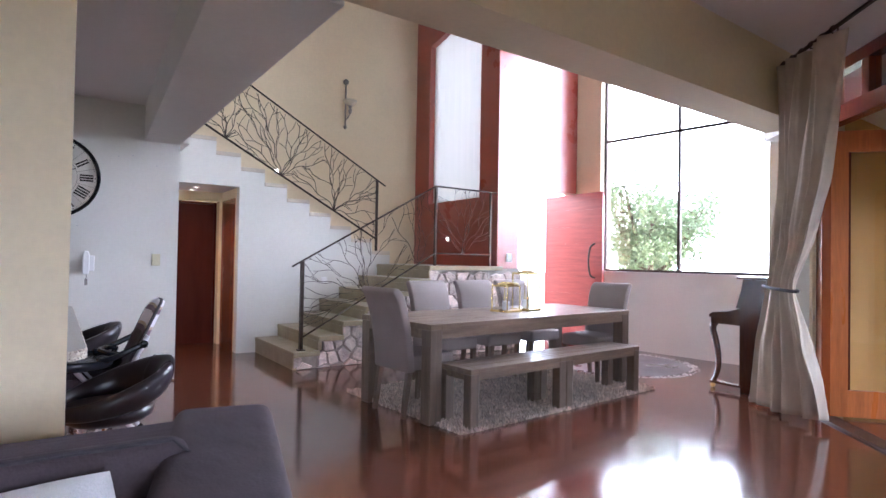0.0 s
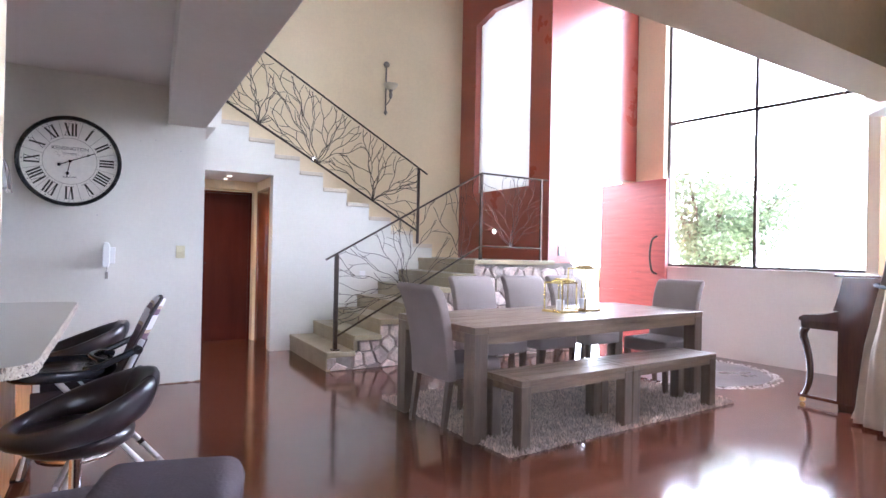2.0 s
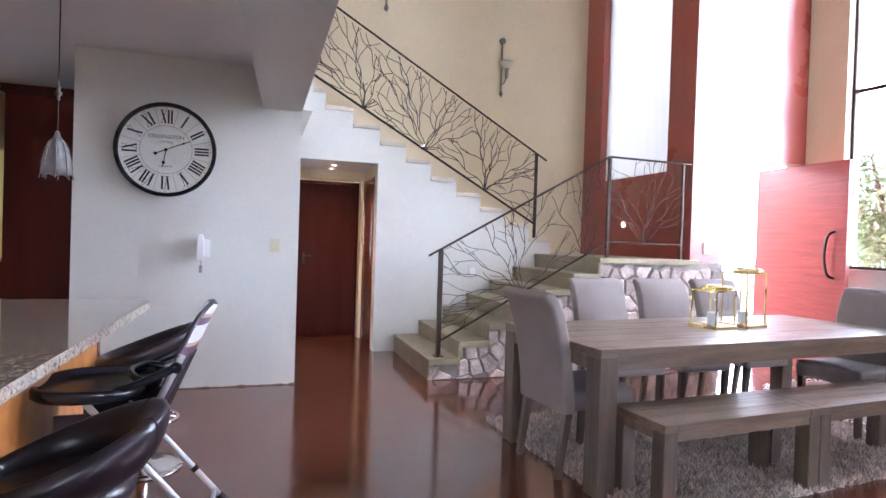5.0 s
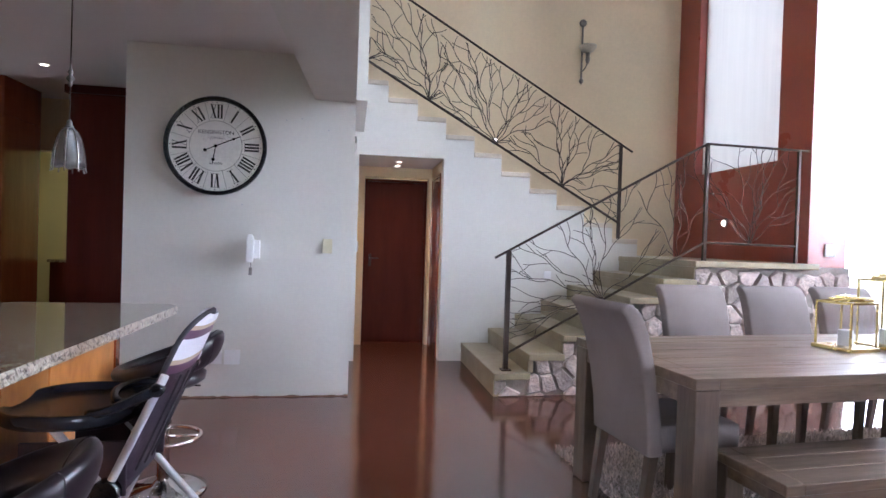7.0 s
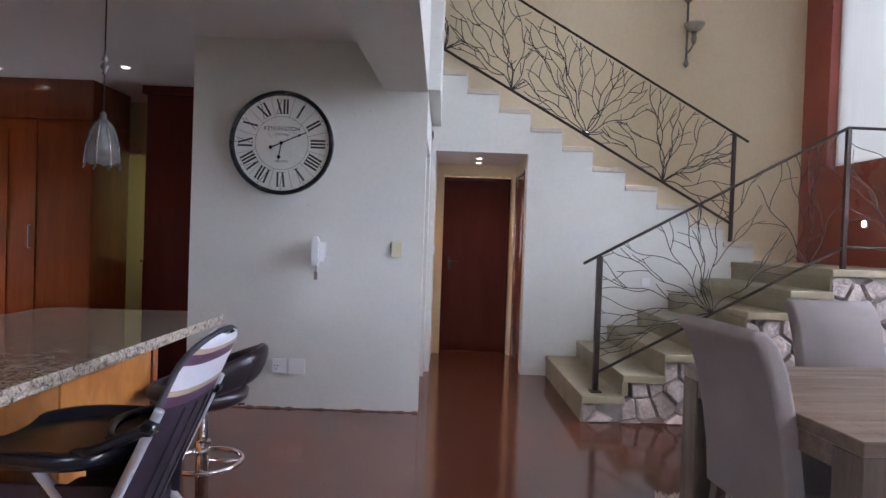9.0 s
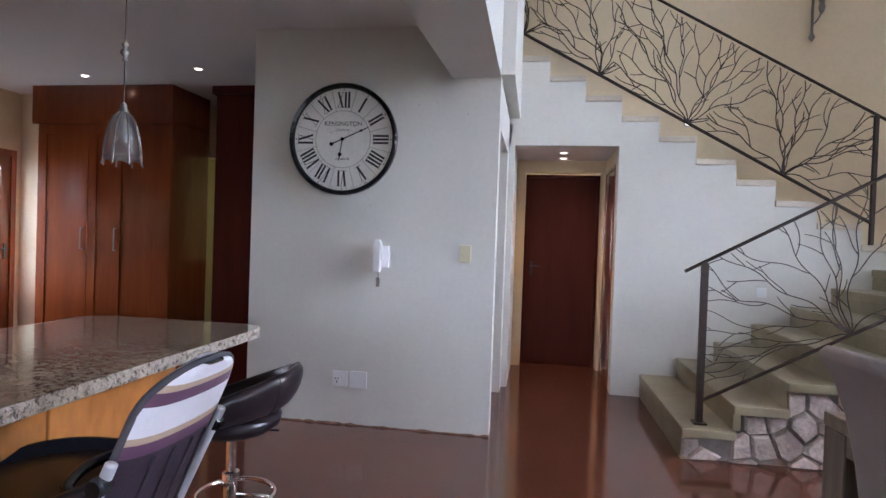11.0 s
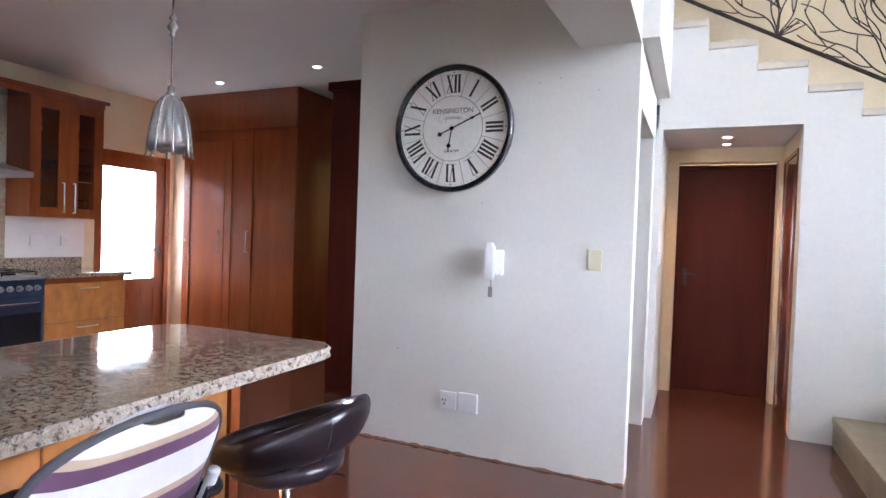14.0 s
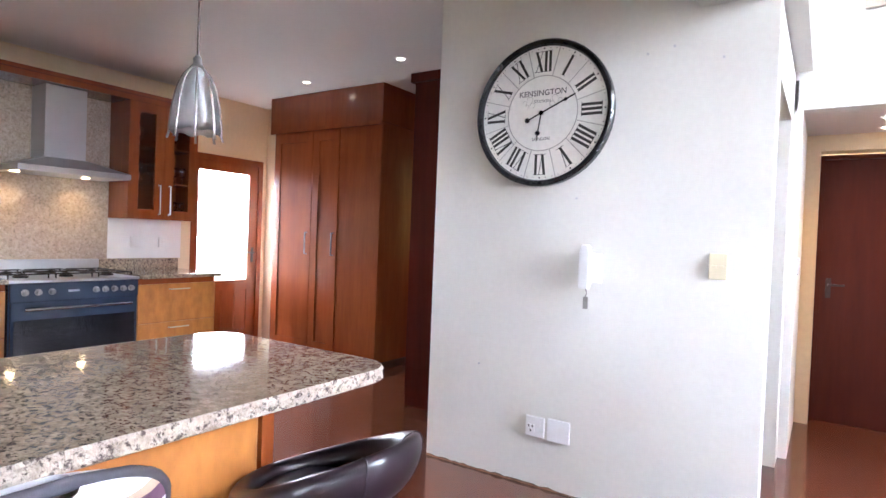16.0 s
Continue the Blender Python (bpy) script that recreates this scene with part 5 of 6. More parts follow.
dr = part("oven_door", bm, M_NAVY, rg)
part("oven_window", boxes((-3.4515, -3.449, 5.17, 6.03, 0.33, 0.58)), M_OVEN, dr, "dark glass oven window")
bm = bmesh.new()
tube(bm, [(-3.452, 5.22, 0.66), (-3.405, 5.22, 0.66), (-3.405, 5.98, 0.66), (-3.452, 5.98, 0.66)], 0.011, 10)
part("door_handle", bm, M_CHROME, dr, "long steel bar handle")
for y in (5.29, 5.60, 5.91):
    for x in (-3.98, -3.68):
        bm = bmesh.new()
        lathe(bm, [(0.05, 0.8735), (0.05, 0.885), (0.035, 0.892), (0.0, 0.894)], 18, (x, y, 0))
        part("burner", bm, M_BLACK, rg)
    bm = bmesh.new()
    for x in (-4.08, -3.83, -3.58):
        tube(bm, [(x, y - 0.13, 0.905), (x, y + 0.13, 0.905)], 0.006, 6)
    for dy in (-0.13, 0.0, 0.13):
        tube(bm, [(-4.10, y + dy, 0.905), (-3.54, y + dy, 0.905)], 0.006, 6)
    for x, dy in ((-4.10, -0.13), (-4.10, 0.13), (-3.54, -0.13), (-3.54, 0.13)):
        tube(bm, [(x, y + dy, 0.8735), (x, y + dy, 0.905)], 0.006, 6)
    part("pan_support", bm, M_BLACK, rg)
ob = part("badge", boxes((-3.4515, -3.4495, 5.56, 5.64, 0.205, 0.215)), M_STEEL, rg)
ob = part("badge", boxes((-3.4495, -3.448, 5.52, 5.60, 0.775, 0.79)), M_STEEL, rg)

# extractor hood
hd = thing("extractor_hood", "stainless steel chimney hood with lit lamps", "extractor hood", RUN)
bm = bmesh.new()
c = [bm.verts.new(v) for v in ((KW + 0.023, 5.26, 1.735), (-3.70, 5.26, 1.735), (-3.70, 6.10, 1.735), (KW + 0.023, 6.10, 1.735))]
t = [bm.verts.new(v) for v in ((KW + 0.023, 5.55, 1.83), (-3.92, 5.55, 1.83), (-3.92, 5.83, 1.83), (KW + 0.023, 5.83, 1.83))]
for k in range(4):
    bm.faces.new((c[k], c[(k + 1) % 4], t[(k + 1) % 4], t[k]))
bm.faces.new(t)
bm.faces.new(c[::-1])
box(bm, KW + 0.023, -3.70, 5.26, 6.10, 1.69, 1.734)
part("canopy", bm, M_STEEL, hd)
part("chimney", boxes((KW + 0.023, -3.92, 5.52, 5.83, 1.831, 2.415)), M_STEEL, hd)
for y in (5.33, 5.85):
    bm = bmesh.new()
    lathe(bm, [(0.03, 1.6895), (0.03, 1.686), (0.0, 1.686)], 16, (-3.95, y, 0))
    part("hood_lamp", bm, M_HOODLAMP, hd, "lit warm hood lamp")
    lamp = new("hood_lamp_light", bpy.data.lights.new("hood_lamp_light", "SPOT"))
    lamp.data.energy, lamp.data.color, lamp.data.spot_size, lamp.data.spot_blend, lamp.data.shadow_soft_size = 3, (1.0, 0.62, 0.2), 1.6, 0.7, 0.02
    lamp.matrix_world = look((-3.98, y + 0.05, 1.68), (-4.18, y + 0.05, 1.2))

# wall cabinet with glazed doors and the cornice that runs on over the hood
wc = thing("wall_cabinet", "cherry wall cabinet with two glazed doors", "wall cabinet", RUN)
X0, X1, Y0, Y1, Z0, Z1 = KW + 0.002, -3.88, 6.16, 6.83, 1.362, 2.42
part("carcass", boxes((X0, X1, Y0, Y0 + 0.02, Z0, Z1), (X0, X1, Y1 - 0.02, Y1, Z0, Z1), (X0, X1, Y0 + 0.02, Y1 - 0.02, Z0, Z0 + 0.02), (X0, X1, Y0 + 0.02, Y1 - 0.02, Z1 - 0.02, Z1), (X0, X0 + 0.012, Y0 + 0.02, Y1 - 0.02, Z0 + 0.02, Z1 - 0.02)), M_CHERRY, wc)
for z in (1.70, 2.03):
    part("shelf", boxes((X0 + 0.013, X1 - 0.01, Y0 + 0.021, Y1 - 0.021, z, z + 0.015)), M_CHERRY, wc)
ym = (Y0 + Y1) / 2
for y0, y1, hy in ((Y0, ym - 0.001, ym - 0.05), (ym + 0.001, Y1, ym + 0.05)):
    d = part("door", boxes((X1 + 0.001, X1 + 0.021, y0, y0 + 0.09, Z0, Z1), (X1 + 0.001, X1 + 0.021, y1 - 0.09, y1, Z0, Z1), (X1 + 0.001, X1 + 0.021, y0 + 0.09, y1 - 0.09, Z0, Z0 + 0.09), (X1 + 0.001, X1 + 0.021, y0 + 0.09, y1 - 0.09, Z1 - 0.09, Z1)), M_CHERRY, wc)
    p = part("pane", boxes((X1 + 0.009, X1 + 0.012, y0 + 0.09, y1 - 0.09, Z0 + 0.09, Z1 - 0.09)), M_CLEAR, d)
    p.visible_shadow = False
    bm = bmesh.new()
    tube(bm, [(X1 + 0.021, hy, Z0 + 0.05), (X1 + 0.05, hy, Z0 + 0.05), (X1 + 0.05, hy, Z0 + 0.32), (X1 + 0.021, hy, Z0 + 0.32)], 0.006, 8)
    part("handle", bm, M_STEEL, d, "slim steel handle")
ob = part("cornice", boxes((KW + 0.001, -3.86, 4.45, 6.89, 2.422, 2.47), (KW + 0.001, -3.83, 4.45, 6.92, 2.47, 2.50)), M_CHERRY)
tagged(ob, "cherry cornice over hood and wall cabinet", "cornice", "", "structure")
gl = None
for i, (y, z) in enumerate(((6.22, 1.715), (6.31, 1.715), (6.38, 1.715), (6.55, 1.715), (6.63, 1.715), (6.70, 1.715), (6.30, 2.045), (6.62, 2.045), (6.25, 1.382), (6.64, 1.382), (6.70, 1.382))):
    if gl is None:
        bm = bmesh.new()
        lathe(bm, [(0.028, 0.0), (0.028, 0.003), (0.004, 0.008), (0.004, 0.06), (0.03, 0.09), (0.033, 0.13), (0.028, 0.16), (0.026, 0.16), (0.03, 0.13), (0.027, 0.093), (0.0, 0.07)], 14)
        gl = part("wine_glass", bm, M_CLEAR, smooth=True)
        gl.location = (-4.0, y + 0.085, z)
        tagged(gl, "clear stemmed glass in the glazed cabinet", "glass", "cabinet glasses")
    else:
        copy_thing(gl, pose(-4.0 + 0.02 * (i % 3), y + 0.085, z + 0.0005))

# back door
kd = thing("door_kitchen", "cherry back door with a bright frosted pane", "door", pose(0, 0.045, 0), kind="structure")
part("frame", boxes((KW - 0.12, KW + 0.005, 6.998, 7.055, 0, 2.102), (KW - 0.12, KW + 0.005, 7.845, 7.902, 0, 2.102), (KW - 0.12, KW + 0.005, 7.055, 7.845, 2.035, 2.102)), M_CHERRY, kd)
lf = part("leaf", boxes((KW - 0.06, KW - 0.015, 7.05, 7.09, 0.01, 2.04), (KW - 0.06, KW - 0.015, 7.73, 7.85, 0.01, 2.04), (KW - 0.06, KW - 0.015, 7.09, 7.73, 1.93, 2.04), (KW - 0.06, KW - 0.015, 7.09, 7.73, 0.01, 0.16), (KW - 0.06, KW - 0.015, 7.09, 7.73, 0.62, 0.73)), M_CHERRY, kd)
for k in range(4):
    part("board", boxes((KW - 0.05, KW - 0.025, 7.092 + 0.16 * k, 7.248 + 0.16 * k, 0.161, 0.619)), M_CHERRY, kd)
p = part("pane", boxes((KW - 0.04, KW - 0.035, 7.09, 7.73, 0.731, 1.929)), M_GLASS, kd)
p.visible_shadow = False
bm = boxes((KW - 0.014, KW - 0.006, 7.775, 7.805, 0.93, 1.10))
tube(bm, [(KW - 0.01, 7.79, 1.04), (KW + 0.035, 7.79, 1.04), (KW + 0.035, 7.66, 1.045)], 0.008, 8)
part("handle", bm, M_IRON, kd, "dark lever handle")

# tall cupboard
cb = thing("pantry_cupboard", "tall cherry pantry cupboard reaching the ceiling", "cupboard")
CX0, CX1, CY0, CY1 = -3.66, -2.15, 7.67, 8.30
part("carcass", boxes((CX0, CX1, CY0, CY1, 0.08, 2.36)), M_CHERRY, cb)
part("plinth", boxes((CX0 + 0.02, CX1 - 0.02, CY0 + 0.05, CY1, 0.0, 0.079)), M_PLINTHSHADE, cb)
part("top_box", boxes((CX0 - 0.06, CX1, CY0 - 0.02, CY1, 2.362, CEIL - 0.003)), M_CHERRY, cb)
bm = boxes((CX0 - 0.03, CX1 + 0.01, CY0 - 0.045, CY0 - 0.021, 2.335, 2.372))
part("ledge", bm, M_CHERRY, cb)
for x0, x1, hx in ((-3.63, -3.06, -3.11), (-3.055, -2.69, -2.735)):
    bm = boxes((x0, x0 + 0.09, CY0 - 0.022, CY0 - 0.001, 0.09, 2.33), (x1 - 0.09, x1, CY0 - 0.022, CY0 - 0.001, 0.09, 2.33), (x0 + 0.09, x1 - 0.09, CY0 - 0.022, CY0 - 0.001, 0.09, 0.19), (x0 + 0.09, x1 - 0.09, CY0 - 0.022, CY0 - 0.001, 2.23, 2.33))
    d = part("door", bm, M_CHERRY, cb)
    part("panel", boxes((x0 + 0.091, x1 - 0.091, CY0 - 0.014, CY0 - 0.001, 0.191, 2.229)), M_CHERRY, d)
    bm = bmesh.new()
    tube(bm, [(hx, CY0 - 0.022, 1.08), (hx, CY0 - 0.05, 1.08), (hx, CY0 - 0.05, 1.30), (hx, CY0 - 0.022, 1.30)], 0.006, 8)
    part("handle", bm, M_PEWTER, d, "dull steel bow handle")
part("end_panel", boxes((-2.684, CX1 - 0.002, CY0 - 0.016, CY0 - 0.001, 0.09, 2.33)), M_CHERRY, cb, "plain cherry panel")

tc = thing("tall_cabinet", "tall dark mahogany cabinet beside the clock wall", "cabinet")
part("carcass", boxes((-1.30, -0.60, 7.02, 7.66, 0.0, 2.46)), M_MAHOG, tc)
part("top_rail", boxes((-1.33, -0.595, 6.99, 7.66, 2.462, 2.53)), M_MAHOG, tc)
part("door", boxes((-1.29, -0.605, 7.0, 7.019, 0.09, 2.45)), M_MAHOG, tc)
sc = thing("scullery_counter", "yellow-topped counter in the scullery", "counter")
part("body", boxes((-2.6, -0.9, 9.5, 10.08, 0.0, 0.87)), M_MAHOG, sc)
part("top", boxes((-2.62, -0.88, 9.47, 10.09, 0.872, 0.905)), M_GRANITE, sc)
structure("ceiling_scullery", boxes((-3.15, -0.25, 8.752, 10.25, 2.5, 2.6)), M_CEILING, "white scullery ceiling", "ceiling")
# added fill light so the scullery doorway looks lit; no fitting hangs here
lamp = new("scullery_fill", bpy.data.lights.new("scullery_fill", "AREA"))
lamp.data.size, lamp.data.energy, lamp.data.color = 0.5, 9, (1.0, 0.93, 0.7)
lamp.matrix_world = look((-1.7, 9.4, 2.47), (-1.7, 9.4, 0))

# pendant
pn = thing("pendant_lamp", "crackled glass tulip pendant with pewter ribs", "pendant lamp", pose(-0.152, 4.468, 0))
bm = bmesh.new()
tube(bm, [(0, 0, 1.775), (0, 0, CEIL - 0.02)], 0.003, 8)
part("stem", bm, M_IRON, pn)
bm = bmesh.new()
lathe(bm, [(0.05, CEIL - 0.001), (0.05, CEIL - 0.015), (0.02, CEIL - 0.03), (0.006, CEIL - 0.035)], 18)
part("ceiling_rose", bm, M_PEWTER, pn)
bm = bmesh.new()
lathe(bm, [(0.004, 1.93), (0.01, 1.94), (0.006, 1.95), (0.017, 1.962), (0.017, 1.97), (0.006, 1.985), (0.013, 1.995), (0.005, 2.01), (0.004, 2.03)], 14)
part("knop", bm, M_PEWTER, pn, smooth=True)
bm = bmesh.new()
lathe(bm, [(0.004, 1.78), (0.012, 1.77), (0.012, 1.755), (0.017, 1.75), (0.02, 1.742)], 16)
part("cap", bm, M_PEWTER, pn, smooth=True)
prof = [(0.016, 1.742), (0.034, 1.722), (0.048, 1.69), (0.059, 1.64), (0.065, 1.59), (0.067, 1.557)]
bm = bmesh.new()
rings = []
for r, z in prof:
    rings.append([bm.verts.new(((r - 0.002) * math.cos(2 * math.pi * k / 40), (r - 0.002) * math.sin(2 * math.pi * k / 40), z + (0.010 * abs(math.cos(4 * 2 * math.pi * k / 40)) if z == 1.557 else 0))) for k in range(40)])
for u, v in zip(rings, rings[1:]):
    for k in range(40):
        bm.faces.new((u[k], u[(k + 1) % 40], v[(k + 1) % 40], v[k]))
sh = part("shade", bm, M_CRACKLE, pn, "crackled clear glass", smooth=True)
mod = sh.modifiers.new("thickness", "SOLIDIFY")
mod.thickness = 0.003
for k in range(8):
    a = 2 * math.pi * k / 8 + 0.2
    bm = bmesh.new()
    tube(bm, spline([(r * 1.02 * math.cos(a), r * 1.02 * math.sin(a), z) for r, z in prof] + [(0.073 * math.cos(a), 0.073 * math.sin(a), 1.542)], 3), 0.0034, 6)
    part("rib", bm, M_PEWTER, pn)
bm = bmesh.new()
lathe(bm, [(0.012, 1.735), (0.012, 1.70), (0.026, 1.66), (0.022, 1.63), (0.0, 1.615)], 14)
part("bulb", bm, M_WHITE, pn, "unlit white bulb", smooth=True)


# ---- bar stools and the baby's high chair ----
def bar_stool(at):
    s = thing("bar_stool", "black leather bucket bar stool on a chrome pedestal", "bar stool", at, group="bar stools")
    bm = bmesh.new()
    lathe(bm, [(0.205, 0.001), (0.205, 0.008), (0.16, 0.02), (0.05, 0.035), (0.03, 0.06)], 32)
    part("base", bm, M_CHROME, s, smooth=True)
    bm = bmesh.new()
    lathe(bm, [(0.028, 0.05), (0.028, 0.33), (0.034, 0.335), (0.034, 0.36), (0.02, 0.365), (0.02, 0.52)], 20)
    part("column", bm, M_CHROME, s, smooth=False)
    bm = bmesh.new()
    tube(bm, [(0.02 + 0.15 * math.cos(t), 0.15 * math.sin(t), 0.27) for t in (2 * math.pi * k / 32 for k in range(32))], 0.010, 8, closed=True)
    tube(bm, [(0.03, 0, 0.27), (0.16, 0, 0.27)], 0.008, 8)
    part("footrest", bm, M_CHROME, s, smooth=True)
    bm = bmesh.new()
    lathe(bm, [(0.06, 0.515), (0.15, 0.53), (0.185, 0.555), (0.19, 0.585), (0.165, 0.605), (0.08, 0.605), (0.0, 0.60)], 32)
    part("seat", bm, M_LEATHER, s, smooth=True)
    # tilted padded hoop: low in front, high behind, open in the middle
    bm = bmesh.new()
    n, sides = 56, 14
    rings = []
    for k in range(n):
        t = 2 * math.pi * k / n
        back = 0.5 + 0.5 * math.cos(t)
        rad_x, rad_y = 0.205, 0.205
        cx, cy = rad_x * math.cos(t) + 0.02 * back, rad_y * math.sin(t)
        cz = 0.595 + 0.115 * back ** 1.3
        hh, ww = 0.030 + 0.052 * back ** 1.2, 0.030 + 0.006 * back
        ox, oy = math.cos(t), math.sin(t)
        ring = []
        for j in range(sides):
            a = 2 * math.pi * j / sides
            lean = 0.35 * math.sin(a) * hh * back
            ring.append(bm.verts.new((cx + ox * (ww * math.cos(a) + lean), cy + oy * (ww * math.cos(a) + lean), cz + hh * math.sin(a))))
        rings.append(ring)
    for k in range(n):
        u, v = rings[k], rings[(k + 1) % n]
        for j in range(sides):
            bm.faces.new((u[j], v[j], v[(j + 1) % sides], u[(j + 1) % sides]))
    bmesh.ops.recalc_face_normals(bm, faces=bm.faces[:])
    b = part("backrest", bm, M_LEATHER, s, smooth=True)
    for t0 in (-0.5, 0.5):
        bm = bmesh.new()
        back = 0.5 + 0.5 * math.cos(t0)
        cx, cy, cz = 0.205 * math.cos(t0) + 0.02 * back, 0.205 * math.sin(t0), 0.595 + 0.115 * back ** 1.3
        hh, ww = 0.031 + 0.052 * back ** 1.2, 0.031 + 0.006 * back
        tube(bm, [(cx + math.cos(t0) * (ww * math.cos(a) + 0.35 * math.sin(a) * hh * back), cy + math.sin(t0) * (ww * math.cos(a) + 0.35 * math.sin(a) * hh * back), cz + hh * math.sin(a)) for a in (2 * math.pi * j / 20 for j in range(20))], 0.0022, 5, closed=True)
        part("seam", bm, M_PIPING, b)
    bm = bmesh.new()
    tube(bm, [(0.02, 0.10, 0.50), (0.14, 0.14, 0.485)], 0.005, 6)
    part("lever", bm, M_BLACK, s)
    return s


st = bar_stool(pose(0.245, 4.61, 0, 0, 0, 4))
copy_thing(st, pose(0.32, 2.96, 0, 0, 0, 8))

hc = thing("high_chair", "folding baby high chair with striped purple padding and tray", "high chair", pose(-0.125, 3.785, 0))
HW = 0.21
for y in (-HW, HW):
    bm = bmesh.new()
    tube(bm, spline([(0.675, y, 0.815), (0.655, y, 0.77), (0.52, y, 0.475), (0.335, y, 0.07), (0.315, y, 0.025)], 5), 0.0135, 10)
    part("front_leg", bm, M_TUBE, hc, smooth=True)
    bm = bmesh.new()
    tube(bm, spline([(0.33, y * 0.93, 0.655), (0.375, y * 0.93, 0.60), (0.60, y * 0.93, 0.325), (0.80, y * 0.93, 0.085)], 5), 0.0135, 10)
    part("rear_leg", bm, M_TUBE, hc, smooth=True)
    bm = bmesh.new()
    tube(bm, spline([(0.80, y * 0.93, 0.085), (0.835, y * 0.93, 0.05), (0.86, y * 0.93, 0.03), (0.875, y * 0.93, 0.016)], 4), 0.016, 10)
    part("rear_foot", bm, M_BLACK, hc, "black plastic foot", smooth=True)
    bm = bmesh.new()
    tube(bm, [(0.685, y * 0.93, 0.223), (0.70, y * 0.93, 0.205)], 0.0165, 10)
    part("collar", bm, M_BLACK, hc)
    bm = bmesh.new()
    lathe(bm, [(0.018, -0.02), (0.022, -0.012), (0.022, 0.012), (0.018, 0.02)], 22, (0.655, y * 1.04, 0.77), "y")
    part("hinge", bm, M_BLACK, hc, "black plastic hinge boss")
    bm = bmesh.new()
    lathe(bm, [(0.04, -0.02), (0.045, -0.01), (0.045, 0.01), (0.04, 0.02)], 22, (0.506, y * 1.0, 0.44), "y")
    part("hinge", bm, M_BLACK, hc, "black plastic hinge boss")
    bm = bmesh.new()
    tube(bm, spline([(0.655, y * 1.04, 0.77), (0.58, y * 1.03, 0.735), (0.50, y * 1.0, 0.70), (0.44, y * 0.9, 0.685)], 5), 0.017, 10)
    part("arm", bm, M_NAVY_TRAY, hc, "black plastic arm", smooth=True)
bm = bmesh.new()
tube(bm, [(0.315, -HW, 0.022), (0.315, HW, 0.022)], 0.0135, 10)
part("front_foot", bm, M_TUBE, hc, smooth=True)
bm = bmesh.new()
tube(bm, [(0.78, -HW * 0.93, 0.11), (0.78, HW * 0.93, 0.11)], 0.010, 10)
part("crossbar", bm, M_TUBE, hc, smooth=True)


def tray_outline(s):
    pts = []
    for k in range(40):
        t = 2 * math.pi * k / 40
        c, d = math.cos(t), math.sin(t)
        pts.append((0.345 + s * 0.225 * math.copysign(abs(c) ** 0.75, c), s * 0.235 * math.copysign(abs(d) ** 0.75, d)))
    return pts


bm = bmesh.new()
levels = [(0.93, 0.640), (1.0, 0.655), (1.0, 0.684), (0.97, 0.692), (0.93, 0.690), (0.88, 0.668), (0.5, 0.664)]
rings = [[bm.verts.new((x, y, z)) for x, y in tray_outline(s)] for s, z in levels]
for u, v in zip(rings, rings[1:]):
    for k in range(40):
        bm.faces.new((u[k], u[(k + 1) % 40], v[(k + 1) % 40], v[k]))
bm.faces.new(rings[0][::-1])
bm.faces.new(rings[-1])
tr = part("tray", bm, M_NAVY_TRAY, hc, "glossy black-blue tray", smooth=True)
bm = bmesh.new()
tube(bm, spline([(0.56, -0.15, 0.70), (0.50, -0.13, 0.715), (0.46, 0.0, 0.72), (0.50, 0.13, 0.715), (0.56, 0.15, 0.70)], 5), 0.014, 8)
part("guard", bm, M_NAVY_TRAY, tr, smooth=True)

# padded back: a bent sheet with rounded head, in bands of colour
def back_pt(s, y):
    """s: 0 at the seat, 1 at the head."""
    x = 0.50 + 0.235 * s
    z = 0.45 + 0.55 * s
    return Vector((x + 0.03 * (1 - (y / 0.2) ** 2), y, z))


def half_width(s):
    return 0.185 if s < 0.78 else 0.185 * math.sqrt(max(0.0, 1 - ((s - 0.78) / 0.224) ** 3.0))


BANDS = [(0.0, 0.66, M_PURPLE, "dark purple nylon back"), (0.66, 0.715, M_STRIPE_P, "plum stripe"), (0.715, 0.745, M_STRIPE_T, "tan stripe"), (0.745, 0.87, M_STRIPE_W, "white vinyl stripe"), (0.87, 0.92, M_STRIPE_P, "plum stripe"), (0.92, 0.945, M_STRIPE_T, "tan stripe"), (0.945, 1.0, M_STRIPE_W, "white vinyl stripe")]
nrm = Vector((0.57, 0, -0.235)).normalized()
for s0, s1, mat, lab in BANDS:
    bm = bmesh.new()
    n_s, n_y = 8, 14
    for off, flip in ((0.022, False), (-0.022, True)):
        g = [[bm.verts.new(back_pt(s0 + (s1 - s0) * i / n_s, half_width(s0 + (s1 - s0) * i / n_s) * (2 * j / n_y - 1)) + nrm * off * (1 - (2 * j / n_y - 1) ** 6 * 0.7)) for j in range(n_y + 1)] for i in range(n_s + 1)]
        for i in range(n_s):
            for j in range(n_y):
                f = (g[i][j], g[i][j + 1], g[i + 1][j + 1], g[i + 1][j])
                bm.faces.new(f[::-1] if flip else f)
    part("padding", bm, mat, hc, lab, smooth=True)
bm = bmesh.new()
edge = [back_pt(s, half_width(s)) for s in [k / 40 for k in range(8, 41)]]
tube(bm, edge + [Vector((p.x, -p.y, p.z)) for p in edge[::-1]], 0.009, 8)
part("binding", bm, M_GREYTRIM, hc, "grey webbing binding", smooth=True)
for y in (-0.10, -0.035, 0.035, 0.10):
    bm = bmesh.new()
    tube(bm, [back_pt(s, y) + nrm * 0.024 for s in (0.05, 0.2, 0.4, 0.64)], 0.004, 6)
    part("quilting", bm, M_PIPING, hc)
bm = boxes((0.22, 0.54, -0.18, 0.18, 0.40, 0.47))
bevel(bm, 0.03, 3)
